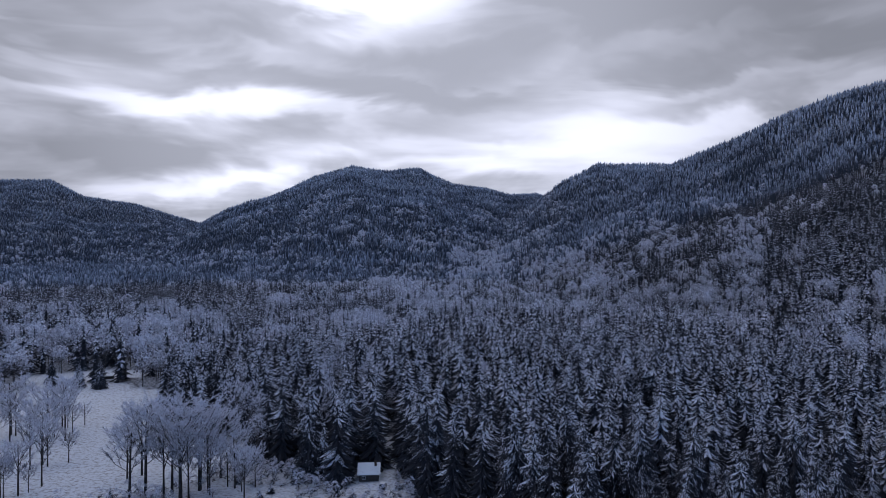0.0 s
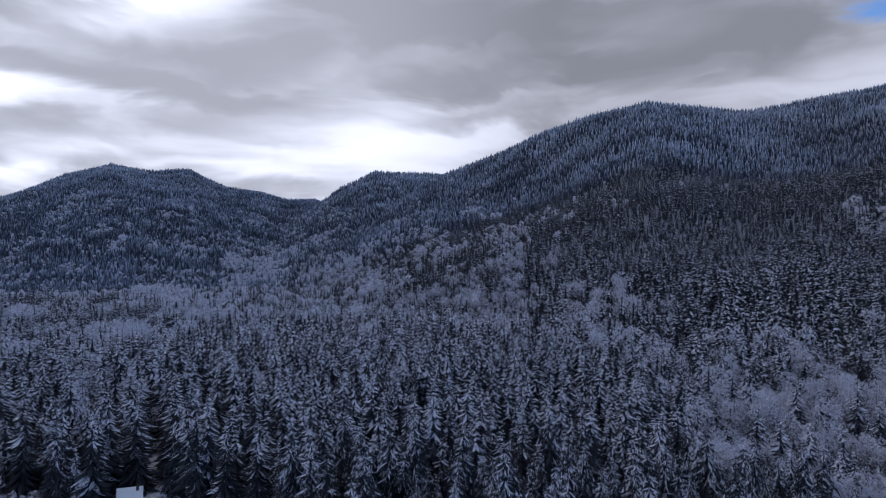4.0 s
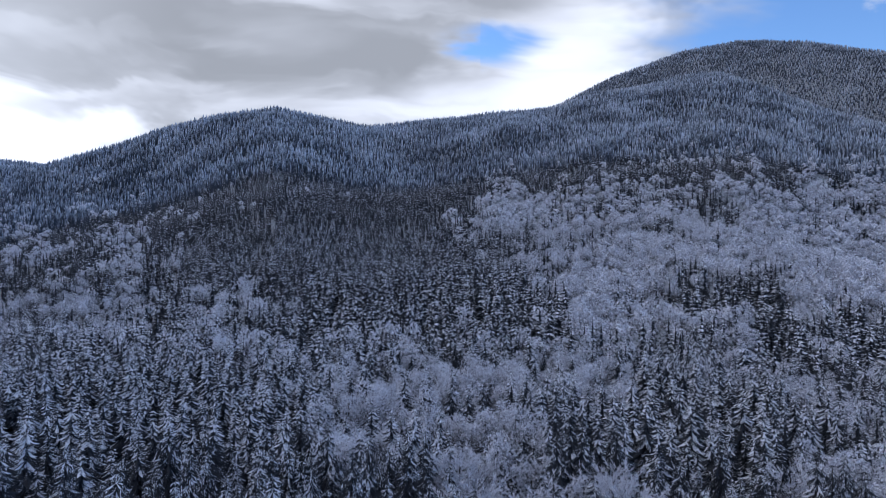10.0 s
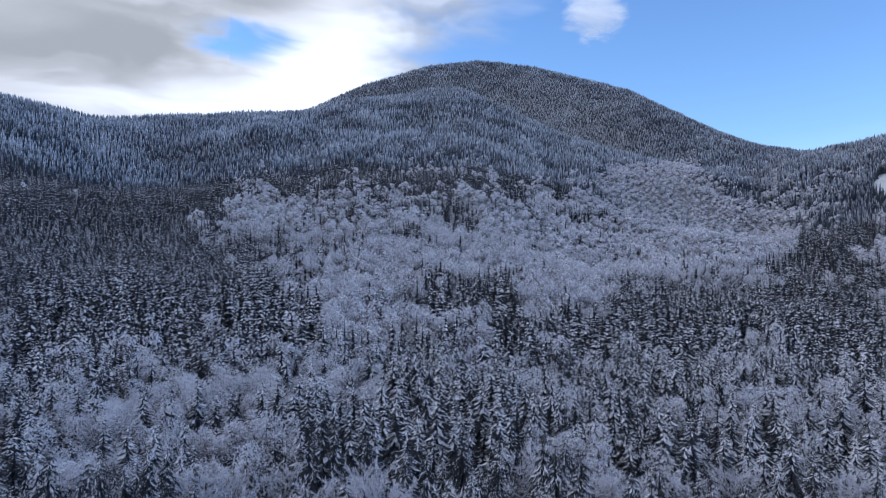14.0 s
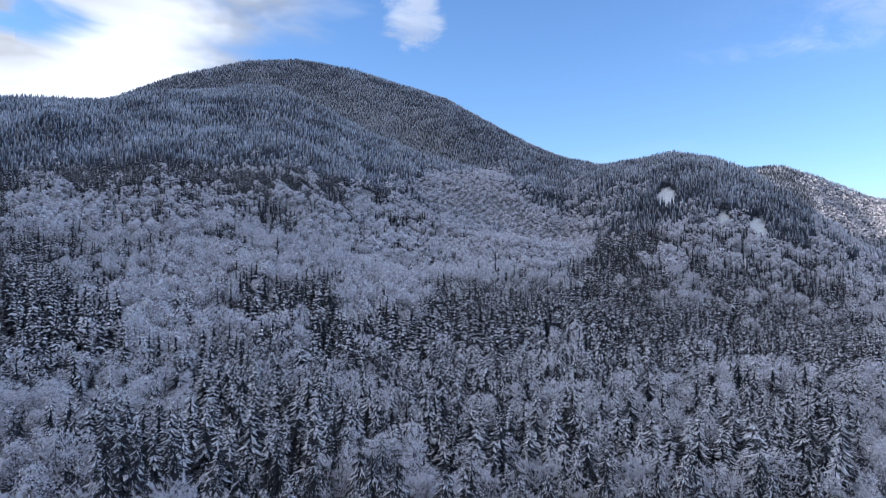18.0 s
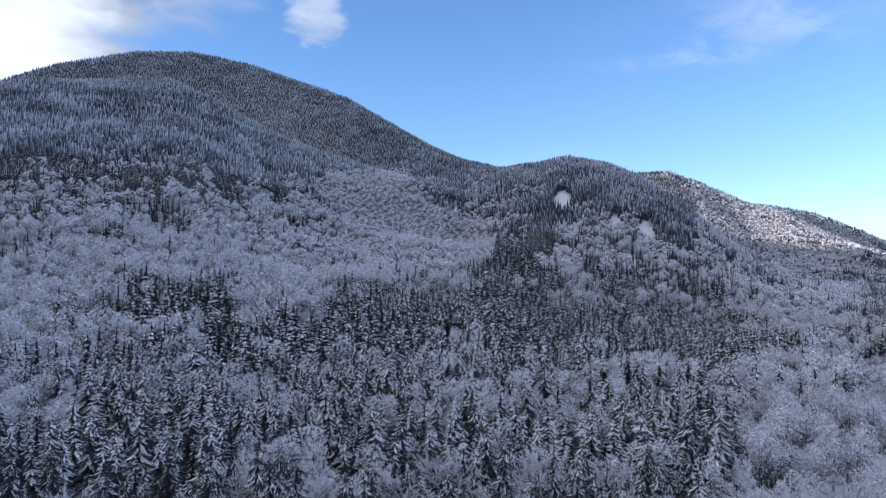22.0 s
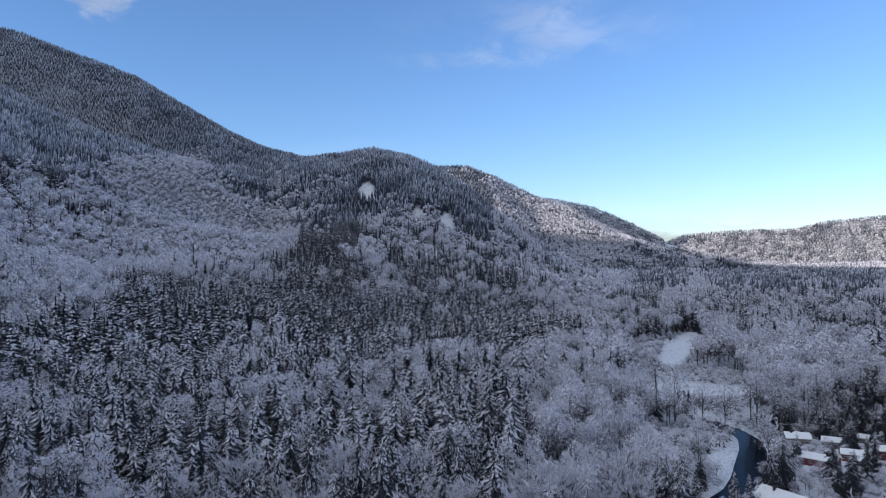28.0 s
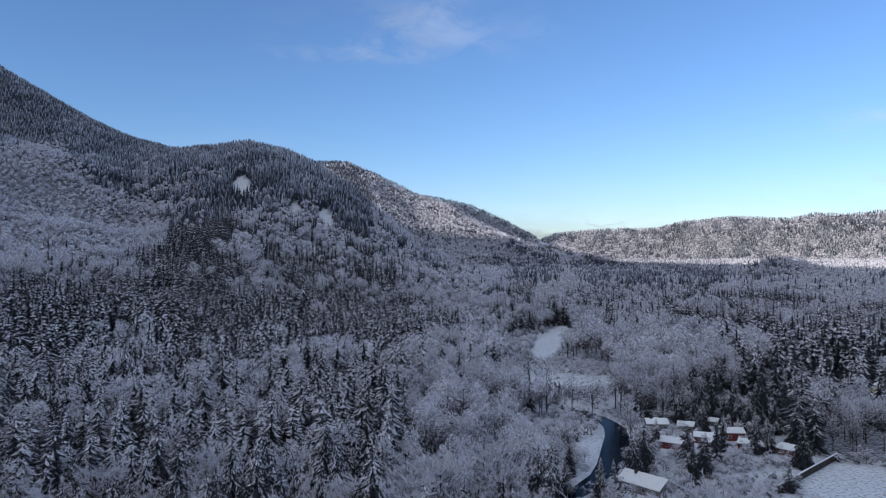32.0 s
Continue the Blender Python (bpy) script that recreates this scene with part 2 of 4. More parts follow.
# (bearing, height angle) of each crest's tree tops; then (bearing, distance) of crest and of foot
RIDGES = [
    ([(-60, 3), (-42, 4.4), (-31.9, 4.98), (-28.8, 5.13), (-26.7, 4.02), (-23.3, 3.54), (-21.0, 2.83), (-18.8, 2.23), (-16.1, 0.7), (-12, -1.5)],
     [(-60, 4300)], [(-60, 2400)], 0.9),
    ([(-30, -2), (-24.8, -1.3), (-21.0, 0.72), (-18.8, 2.18), (-16.9, 3.25), (-13.5, 4.48), (-10.1, 6.08), (-7.3, 6.88), (-4.3, 6.47), (-1.9, 6.7),
      (0.7, 5.49), (3.5, 5.03), (5.5, 4.43), (7.5, 4.54), (9.7, 3.84), (14, 1)],
     [(-30, 2900), (-7, 3600), (10, 4300)], [(-30, 1900), (-7, 1300), (10, 1500)], 1.0),
    ([(0, -2), (4.8, 2.09), (7.7, 4.31), (9.7, 5.71), (12.3, 6.97), (15.3, 6.88), (17.8, 6.7), (24, 5)],
     [(0, 2700), (18, 2900)], [(0, 1300), (18, 1000)], 0.8),
    ([(8, 2), (14, 5.2), (17.8, 6.7), (22.3, 8.37), (25.9, 9.8), (30.0, 11.09), (33.8, 11.78), (37.6, 11.24), (40.7, 10.57), (44.1, 10.66), (48.2, 11.0),
      (52.1, 11.62), (56.5, 12.08), (57.8, 12.6), (62.4, 13.2), (66.9, 13.59), (68.3, 13.64), (71.4, 12.47), (75.7, 10.36), (79.9, 8.89),
      (87.7, 7.22), (92.0, 6.0), (96, 3)],
     [(8, 2500), (34, 2150), (45, 2500), (68, 2700), (80, 2300), (96, 2100)], [(8, 900), (20, 600), (34, 430), (50, 370), (70, 370), (96, 430)], 1.0),
    ([(50, 10), (56.2, 12.4), (60.6, 14.4), (65.8, 15.8), (69.6, 16.1), (73.6, 15.6), (77.0, 14.75), (81.4, 13.5), (84.9, 11.6), (88.0, 9.9),
      (91.2, 8.6), (94.3, 7.9), (96.5, 7.0), (104, 3)],
     [(50, 3500), (70, 3900), (84, 3400), (96, 3300)], [(50, 2400), (78, 2000), (90, 1000)], 0.5),
    ([(24, 0), (29, 1.8), (34, 4.6), (38, 5.9), (42, 6.3), (45.5, 5.9), (48.6, 4.6), (51.3, 2.0), (53.6, -0.8), (56.2, -3.6), (58.2, -5.5)],
     [(24, 1150), (36, 1420), (46, 1380), (52, 1120), (58, 800)], [(24, 430), (58, 430)], 0.5),
    ([(84, 2), (91.2, 7.06), (93.6, 7.9), (96.0, 8.25), (99.1, 8.73), (101.9, 8.3), (104.6, 7.18), (107.3, 5.58), (109.1, 3.99), (111.3, 2.38),
      (113.5, 0.79), (115.7, -0.21), (118.8, -1.2), (124, -3)],
     [(84, 2500), (99, 2500), (110, 2000), (124, 1500)], [(84, 430), (99, 500), (112, 700), (124, 900)], 0.8),
    ([(94, 5), (100.9, 7.19), (104.1, 7.5), (106.8, 7.48), (109.1, 6.6), (112.2, 5.07), (114.9, 4.13), (117.9, 2.52), (120.1, 1.39), (122.1, 0.71), (124.2, 0.05), (130, -2)],
     [(94, 3900), (110, 3750), (118, 3600), (124, 3400)], [(94, 2500), (124, 2500)], 1.2),
    ([(106, 4), (110.0, 5.1), (113.6, 4.73), (116.6, 4.09), (119.6, 2.71), (122.1, 1.36), (124.2, 0.69), (128, -0.6)],
     [(106, 4500)], [(106, 3900)], 0.5),
    ([(116, 0), (121.4, 0.96), (123.4, 1.76), (126.7, 2.04), (129.3, 2.1), (131.8, 2.07), (136, 1)], [(116, 4760)], [(116, 4300)], 0.5),
    ([(124, 0), (127.6, 0.71), (130.6, 2.0), (133.2, 2.61), (136.6, 2.87), (140.4, 2.66), (141.9, 3.02), (144.0, 2.84), (146.3, 3.07), (155, 3.2), (170, 2.4)],
     [(124, 4600), (146, 4600)], [(124, 4200), (146, 4000)], 0.8),
    ([(134, -3), (136.6, -1.03), (138.2, -0.07), (139.1, 0.17), (140.4, 0.09), (142.2, -0.4), (143.9, -0.99), (148, -2)], [(134, 1750)], [(134, 1450)], 0.3),
    ([(116, -2), (120.9, -0.58), (122.9, -0.07), (125.0, 0.26), (126.9, 0.03), (128.1, -0.39), (131, -2)], [(116, 2750)], [(116, 2450)], 0.3),
    ([(165, 1.5), (200, 3), (240, 4), (280, 3), (300, 3)], [(165, 4300)], [(165, 3000)], 0.8),
]
RIVER = [(172, -112), (180, -128), (188, -141), (197, -151), (212, -165), (226, -177), (240, -186), (253, -190), (266, -191), (284, -188)]


def from_river(x, y):
    """Distance to the river's middle line, and how far along it."""
    best, along = np.full(np.shape(x), 1e9), np.zeros(np.shape(x))
    for k, ((ax, ay), (bx, by)) in enumerate(zip(RIVER, RIVER[1:])):
        t = np.clip(((x - ax) * (bx - ax) + (y - ay) * (by - ay)) / ((bx - ax) ** 2 + (by - ay) ** 2), 0, 1)
        dd = np.hypot(x - ax - t * (bx - ax), y - ay - t * (by - ay))
        along = np.where(dd < best, k + t, along)
        best = np.minimum(best, dd)
    return best, along


RIVER_HALF = [2.2, 2.4, 2.7, 3.2, 3.9, 3.7, 3.1, 2.4, 1.8, 1.2]

# open ground: centre x, y, half lengths, turn in degrees
OPEN = [
    (-128, 228, 62, 42, 30), (-175, 325, 52, 40, 30), (-152, 288, 112, 40, 119), (-200, 405, 42, 20, 20),
    (-21, 214, 8, 13, 0), (-19, 245, 5, 26, 5), (26, 214, 3, 14, 20),
    (213, -155, 15, 6, -39), (324, -229, 38, 24, 54), (495, -325, 125, 13, -38),
    (199, -181, 9, 6, 33), (226, -196, 6, 6, 0), (217, -205, 7, 5, 36), (198, -197, 9, 6, 40), (201, -211, 7, 6, 40), (186, -205, 9, 6, 38), (222, -221, 6, 5, 30),
    (176, -212, 9, 7, 20), (190, -193, 14, 3, -45), (160, -197, 5, 26, -18), (138, -205, 30, 24, 0), (167, -141, 11, 8, 15), (466, -486, 30, 20, 0), (705, -715, 26, 20, 0),
    (230, -338, 18, 12, 0), (238, -292, 6, 26, 10), (340, -400, 9, 20, -30), (246, -300, 7, 5, 0),
    (1462, -222, 20, 78, -99), (1262, -340, 13, 62, -105), (1044, -257, 9, 62, -104), (1296, -292, 9, 55, -103), (1182, -453, 8, 60, -111),
    (1184, 315, 7, 14, -75), (1170, 560, 8, 20, -64), (456, 404, 6, 7, -48), (3013, -2829, 26, 50, -133), (2176, -3097, 99, 63, -145), (3729, -2375, 52, 90, -122),
]


def in_open(x, y, grow=0.0):
    hit = np.zeros(np.shape(x), bool)
    for cx, cy, rx, ry, turn in OPEN:
        a = radians(turn)
        u = (x - cx) * math.cos(a) + (y - cy) * math.sin(a)
        v = -(x - cx) * math.sin(a) + (y - cy) * math.cos(a)
        wob = 0.75 + 0.5 * fbm(x, y, 25, 91, 2)
        hit |= (u / (rx + grow)) ** 2 + (v / (ry + grow)) ** 2 < wob ** 2
    dist, along = from_river(x, y)
    return hit | (dist < np.interp(along, range(10), RIVER_HALF) + 2.5 + grow)



# tree height caps keeping the camera's view clear: centre, half lengths, turn, greatest height
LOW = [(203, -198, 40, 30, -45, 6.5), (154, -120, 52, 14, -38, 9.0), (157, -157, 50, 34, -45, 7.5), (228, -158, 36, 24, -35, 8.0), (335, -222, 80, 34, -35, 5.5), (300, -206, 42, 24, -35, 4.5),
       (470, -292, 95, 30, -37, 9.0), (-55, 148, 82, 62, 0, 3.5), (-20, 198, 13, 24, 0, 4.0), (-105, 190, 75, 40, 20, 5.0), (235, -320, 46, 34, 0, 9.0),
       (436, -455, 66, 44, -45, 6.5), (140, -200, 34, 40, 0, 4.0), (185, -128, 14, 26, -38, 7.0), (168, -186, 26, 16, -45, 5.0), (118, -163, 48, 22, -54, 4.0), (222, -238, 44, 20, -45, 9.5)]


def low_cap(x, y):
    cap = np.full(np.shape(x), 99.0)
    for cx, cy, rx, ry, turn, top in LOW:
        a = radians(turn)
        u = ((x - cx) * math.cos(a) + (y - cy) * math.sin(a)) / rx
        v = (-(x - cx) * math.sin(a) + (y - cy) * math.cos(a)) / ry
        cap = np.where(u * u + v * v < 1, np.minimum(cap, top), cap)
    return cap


def bearing(x, y):
    return np.degrees(np.arctan2(x, y))


def height(x, y):
    x, y = np.asarray(x, float), np.asarray(y, float)
    d, az = np.hypot(x, y) + 1e-6, bearing(x, y)
    plain = 1.5 * (fbm(x, y, 120, 3) - 0.5) * np.clip(d / 200, 0, 1) + 30 * np.clip((d - 900) / 3600, 0, 1)
    dist, along = from_river(x, y)
    half = np.interp(along, range(10), RIVER_HALF)
    z = plain - 2.4 * np.clip((half + 2.5 - dist) / 3.0, 0, 1)
    bumps = fbm(x, y, 420, 11, 5) - 0.5
    gully = np.abs(fbm(x, y, 650, 29, 3) - 0.5) * 2
    for crest, far, foot, wild in RIDGES:
        a0, a1 = crest[0][0], crest[-1][0]
        a = np.where(az < a0 - 1, az + 360, az)
        ca = [c[0] for c in crest]
        el = np.interp(a, ca, [c[1] for c in crest])
        dc = np.interp(a, [c[0] for c in far], [c[1] for c in far])
        df = np.interp(a, [c[0] for c in foot], [c[1] for c in foot])
        top = EYE[2] + dc * np.tan(np.radians(el)) - np.interp(dc, [1800, 3000, 4500], [29, 24, 15])
        u = np.clip((d - df) / (dc - df), 0, 1)
        s = 0.62 * u * u * (3 - 2 * u) + 0.38 * u
        env = 4 * u * (1 - u)
        rise = s * top + wild * env * (bumps * 90 - gully * 55 + 14)
        back = np.where(d > dc, top - (d - dc) * 0.9, rise)
        inside = (a > a0) & (a < a1) & (d > df)
        z = np.where(inside, np.maximum(z, np.minimum(back, top)), z)
    return z


def mesh_from(name, v, f):
    me = bpy.data.meshes.new(name)
    v, f = np.asarray(v, np.float32), np.asarray(f, np.int32)
    k = f.shape[1]
    me.vertices.add(len(v))
    me.vertices.foreach_set("co", v.ravel())
    me.loops.add(f.size)
    me.loops.foreach_set("vertex_index", f.ravel())
    me.polygons.add(len(f))
    me.polygons.foreach_set("loop_start", np.arange(len(f), dtype=np.int32) * k)
    me.update(calc_edges=True)
    return me


def make_ground():
    rings = np.concatenate([[0.0, 10, 30, 60, 90], np.geomspace(110, 4980, 230)])
    angles = np.radians(np.concatenate([np.arange(-45, 160, 0.4), np.arange(160, 315, 2.5)]))
    R, A = np.meshgrid(rings, angles, indexing="ij")
    x, y = R * np.sin(A), R * np.cos(A)
    z = height(x, y)
    n, m = R.shape
    i, j = np.meshgrid(np.arange(n - 1), np.arange(m), indexing="ij")
    jn = (j + 1) % m
    f = np.stack([i * m + j, (i + 1) * m + j, (i + 1) * m + jn, i * m + jn], -1).reshape(-1, 4)
    me = mesh_from("ground", np.stack([x, y, z], -1).reshape(-1, 3), f)
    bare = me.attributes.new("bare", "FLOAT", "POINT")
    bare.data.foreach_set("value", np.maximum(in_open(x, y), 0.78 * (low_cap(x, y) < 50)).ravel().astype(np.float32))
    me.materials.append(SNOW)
    return tagged(new("ground", me), "snow-covered valley floor rising into forested mountains", "ground", kind="structure")


make_ground()

# ---- trees ----
rng = np.random.default_rng(7)


def conifer(whorls, per, fold=True, base=0.12, width=0.15, sub=0, seed=0, slim=0.2):
    """Branches of a conifer one unit high, as drooping folded blades."""
    r = np.random.default_rng(seed)
    v, f = [], []

    def blade(root, tip, w, lift):
        root, tip = np.array(root), np.array(tip)
        way = tip - root
        side = np.cross(way, (0, 0, 1.0))
        side /= np.linalg.norm(side) + 1e-9
        mid = root + way * 0.55
        k = len(v)
        if fold:
            v.extend([root, mid + side * w - (0, 0, lift), tip, mid - side * w - (0, 0, lift)])
            f.extend([(k, k + 1, k + 2), (k, k + 2, k + 3)])
        else:
            v.extend([root, tip + side * w, tip - side * w])
            f.extend([(k, k + 1, k + 2)])

    k, sides = 0, 6 if sub else 4 if fold else 3
    for q, (rad, z) in enumerate(((0.36, base * 0.7), (0.0, 0.86))):
        for t in range(sides if q == 0 else 1):
            v.append(np.array((width * rad * math.cos(6.283 * t / sides), width * rad * math.sin(6.283 * t / sides), z)))
    f.extend([(t, (t + 1) % sides, sides) for t in range(sides)])
    for i in range(whorls):
        h = base + (0.985 - base) * (i + r.uniform(-0.3, 0.3)) / whorls
        reach = width * (1 - h) ** 0.75 * r.uniform(0.8, 1.2) + 0.008
        for k in range(per):
            a = 6.283 * (k + r.uniform(-0.35, 0.35)) / per + i * 1.7
            l = reach * r.uniform(0.5, 1.2)
            out = np.array((math.cos(a), math.sin(a), 0))
            root = np.array((0, 0, h + l * 0.12))
            tip = out * l + (0, 0, h - l * r.uniform(0.25, 0.62))
            blade(root, tip, l * slim, l * 0.12)
            for s in range(sub):
                q = 0.35 + 0.6 * s / max(1, sub)
                at = root + (tip - root) * q
                turn = (1 if s % 2 else -1) * r.uniform(0.5, 1.0)
                o2 = np.array((math.cos(a + turn), math.sin(a + turn), 0))
                blade(at, at + o2 * l * 0.42 * (1.1 - q * 0.5) - (0, 0, l * r.uniform(0.3, 0.6)), l * 0.06, l * 0.05)
    return np.array(v), np.array(f)


def spire(tiers, points, width, seed=0, base=0.08):
    """A conifer one unit high as tiers of star-shaped skirts, with snow ridges on the long points."""
    r = np.random.default_rng(seed)
    v, f = [], []
    for i in range(tiers):
        z0 = base + (1 - base) * (i + 1) / tiers
        z1 = base + (1 - base) * max(0, i - 0.25) / tiers
        rad = width * (1 - z1) ** 0.85 * r.uniform(0.85, 1.15) + 0.006
        k, n, turn = len(v), points * 2, r.uniform(0, 6.283)
        lean = r.uniform(-0.01, 0.01, 2)
        v.append((lean[0], lean[1], min(1.0, z0 + 0.25 / tiers)))
        for t in range(n):
            a = turn + 6.283 * t / n
            q = rad * (r.uniform(0.85, 1.25) if t % 2 == 0 else r.uniform(0.45, 0.65))
            v.append((q * math.cos(a), q * math.sin(a), z1 - (0.0 if t % 2 == 0 else 0.03) + r.uniform(-0.02, 0.02)))
        f.extend([(k, k + 1 + t, k + 1 + (t + 1) % n) for t in range(n)])
    return np.array(v), np.array(f)


def crown(tufts, size, seed=0, slim=0.42, shell=0.5, low=0.3):
    """The frosted crown of a bare tree one unit high: slivers of twigs over several rounded lumps. shell: the share that lies along the lumps."""
    r = np.random.default_rng(seed)
    lumps = []
    count = int(np.clip(tufts / 26, 4, 18))
    for k in range(count):
        t = (k + 0.5) / count
        a, q = k * 2.4 + r.uniform(-0.3, 0.3), 0.2 * math.sqrt(max(0.0, 1 - (1.7 * t - 0.75) ** 2)) * r.uniform(0.55, 1.0)
        lumps.append((q * math.cos(a), q * math.sin(a), low + 0.1 + (0.84 - low) * t, r.uniform(0.09, 0.14) if count > 8 else r.uniform(0.14, 0.19)))
    v, f = [], []
    for i in range(tufts):
        cx, cy, cz, cr = lumps[i % len(lumps)]
        way = r.normal(size=3)
        way /= np.linalg.norm(way)
        if way[2] < -0.2:
            way[2] = -way[2]
        p = np.array((cx, cy, cz)) + way * cr * r.uniform(0.8, 1.05)
        if r.uniform() < shell:
            n = way + r.normal(size=3) * 0.35
            d = np.cross(n, r.normal(size=3))
            s = np.cross(d, n)
        else:
            d = way + r.normal(size=3) * 0.5
            s = np.cross(d, r.normal(size=3))
        d *= size * r.uniform(0.7, 1.4) / (np.linalg.norm(d) + 1e-9)
        s *= size * slim / (np.linalg.norm(s) + 1e-9)
        k = len(v)
        v.extend([p - d * 0.5 - s, p + d, p - d * 0.5 + s])
        f.append((k, k + 1, k + 2))
    return np.array(v), np.array(f)


def stems(seed):
    """Trunk and main limbs of a bare tree one unit high."""
    r = np.random.default_rng(500 + seed)
    v, f = [], []
    for k in range(6):
        a, reach = k * 2.2 + r.uniform(-0.4, 0.4), r.uniform(0.1, 0.26)
        root = (0, 0, 0) if k == 0 else (0, 0, r.uniform(0.12, 0.5))
        tip = (0, 0, 0.9) if k == 0 else (reach * math.cos(a), reach * math.sin(a), root[2] + r.uniform(0.25, 0.42))
        tv, tf = tube([root, tip], [0.016 if k == 0 else 0.008, 0.002], 3)
        n = len(v)
        v.extend(tv)
        f.extend([(x + n, y + n, z + n) for x, y, z in tf])
    return np.array(v), np.array(f)


def tube(points, radii, sides=5):
    v, f = [], []
    for (p, q) in zip(points, radii):
        for k in range(sides):
            a = 6.283 * k / sides
            v.append((p[0] + q * math.cos(a), p[1] + q * math.sin(a), p[2]))
    for i in range(len(points) - 1):
        for k in range(sides):
            a, b = i * sides + k, i * sides + (k + 1) % sides
            f.extend([(a, b, b + sides), (a, b + sides, a + sides)])
    return v, f


def forest(name, spots, heights, widths, templates, mat, label):
    """One mesh of many trees at the given spots."""
    vs, fs, rel, base = [], [], [], 0
    pick = rng.integers(0, len(templates), len(spots))
    for t, (v, f) in enumerate(templates):
        at = spots[pick == t]
        if not len(at):
            continue
        h, w = heights[pick == t][:, None], widths[pick == t][:, None]
        a = rng.uniform(0, 6.283, len(at))[:, None]
        x = (v[:, 0] * np.cos(a) - v[:, 1] * np.sin(a)) * w + at[:, 0:1]
        y = (v[:, 0] * np.sin(a) + v[:, 1] * np.cos(a)) * w + at[:, 1:2]
        z = v[:, 2] * h + at[:, 2:3]
        vs.append(np.stack([x, y, z], -1).reshape(-1, 3))
        rel.append(np.tile(v[:, 2], len(at)))
        fs.append((f[None] + (np.arange(len(at)) * len(v))[:, None, None] + base).reshape(-1, f.shape[1]))
        base += len(at) * len(v)
    if not vs:
        return None
    me = mesh_from(name, np.concatenate(vs), np.concatenate(fs))
    me.attributes.new("rel", "FLOAT", "POINT").data.foreach_set("value", np.concatenate(rel).astype(np.float32))
    me.shade_flat()
    me.materials.append(mat)
    return tagged(new(name, me), label, "forest", kind="stuff")


# share of conifers by bearing (rows) and height angle (columns)
MIX_EL = [-16, -10, -6, -3, 0, 4, 8, 12]
MIX_AZ = [-30, -20, -11, -5, 20, 38, 47, 53, 60, 68, 80, 95, 110, 125, 140]
MIX = [
    [.30, .30, .48, .68, .75, .90, .95, 1], [.50, .52, .58, .66, .72, .88, .95, 1], [.80, .75, .68, .70, .68, .80, .95, 1], [.85, .78, .68, .68, .66, .80, .95, 1], [.95, .85, .62, .50, .55, .80, 1, 1],
    [.92, .76, .66, .78, .88, .92, 1, 1], [.56, .48, .70, .92, .95, .95, 1, 1], [.46, .40, .52, .70, .60, .36, .90, 1],
    [.48, .45, .42, .34, .25, .40, .90, 1], [.55, .52, .55, .40, .26, .38, .80, 1], [.55, .50, .60, .50, .28, .34, .85, 1],
    [.68, .66, .64, .68, .54, .42, .90, 1], [.62, .60, .62, .70, .50, .40, .80, 1], [.26, .25, .45, .60, .50, .40, .85, 1],
    [.24, .35, .58, .60, .55, .50, .60, .8]]

# stands of firs, and of leafless trees with their share of firs: bearing, height angle, half widths, lean in degrees
FIR_STANDS = [
    (42, -0.5, 14, 5.5, 0), (71.5, -3.5, 3, 3, 0), (15, -13, 21, 6.5, 0), (70, 9, 5.5, 3, -35), (94.8, 0.6, 3, 4, 20), (85, -4, 15, 2.4, 0), (109, -5.3, 10, 2.2, -4),
    (66, -13.5, 8, 4, 0), (101, 6, 7, 2.8, 0), (107.5, 3.2, 4, 2.2, -45), (137.5, -8.8, 2.8, 2.4, 0), (143.5, -7, 3.8, 3, 0), (-22, -3, 8, 1.4, 0),
]
# the leafless stand at bearing 115, height 3.2 stands in for sunlit firs
LEAFLESS_STANDS = [
    (55.5, 0, 7.8, 2.3, -48, 0.04), (68, 3.5, 8, 4, 0, 0.5), (78, 1.0, 13, 4.2, 0, 0.27), (115, 3.2, 7, 3.2, -30, 0.35), (85, 5, 7, 2.6, -25, 0.05), (59, -9.5, 9, 3.5, 0, 0.3), (47, -12.5, 7, 5, 0, 0.35),
    (117, -12, 7, 5, 0, 0.15), (116, -2, 5, 1.4, 0, 0.12), (3, -1.4, 6, 1.4, 14, 0.4), (-24, -8, 6, 2.5, 0, 0.5), (147, -12, 5, 5, 0, 0.08), (131, -9.5, 4, 2.2, 0, 0.15), (140, 1.9, 17, 1.5, 0, 0.6), (128, -6.5, 7, 1.6, 0, 0.3), (143, -2.4, 8, 1.6, 0, 0.3),
]


def within(az, el, a0, e0, ha, he, lean):
    """How far a direction lies inside a stand: 1 well within, 0 outside, with a soft rim."""
    c, k = math.cos(radians(lean)), math.sin(radians(lean))
    u, v = ((az - a0) * c + (el - e0) * k) / ha, ((el - e0) * c - (az - a0) * k) / he
    q = np.clip((1.2 - np.hypot(u, v)) / 0.45, 0, 1)
    return q * q * (3 - 2 * q)


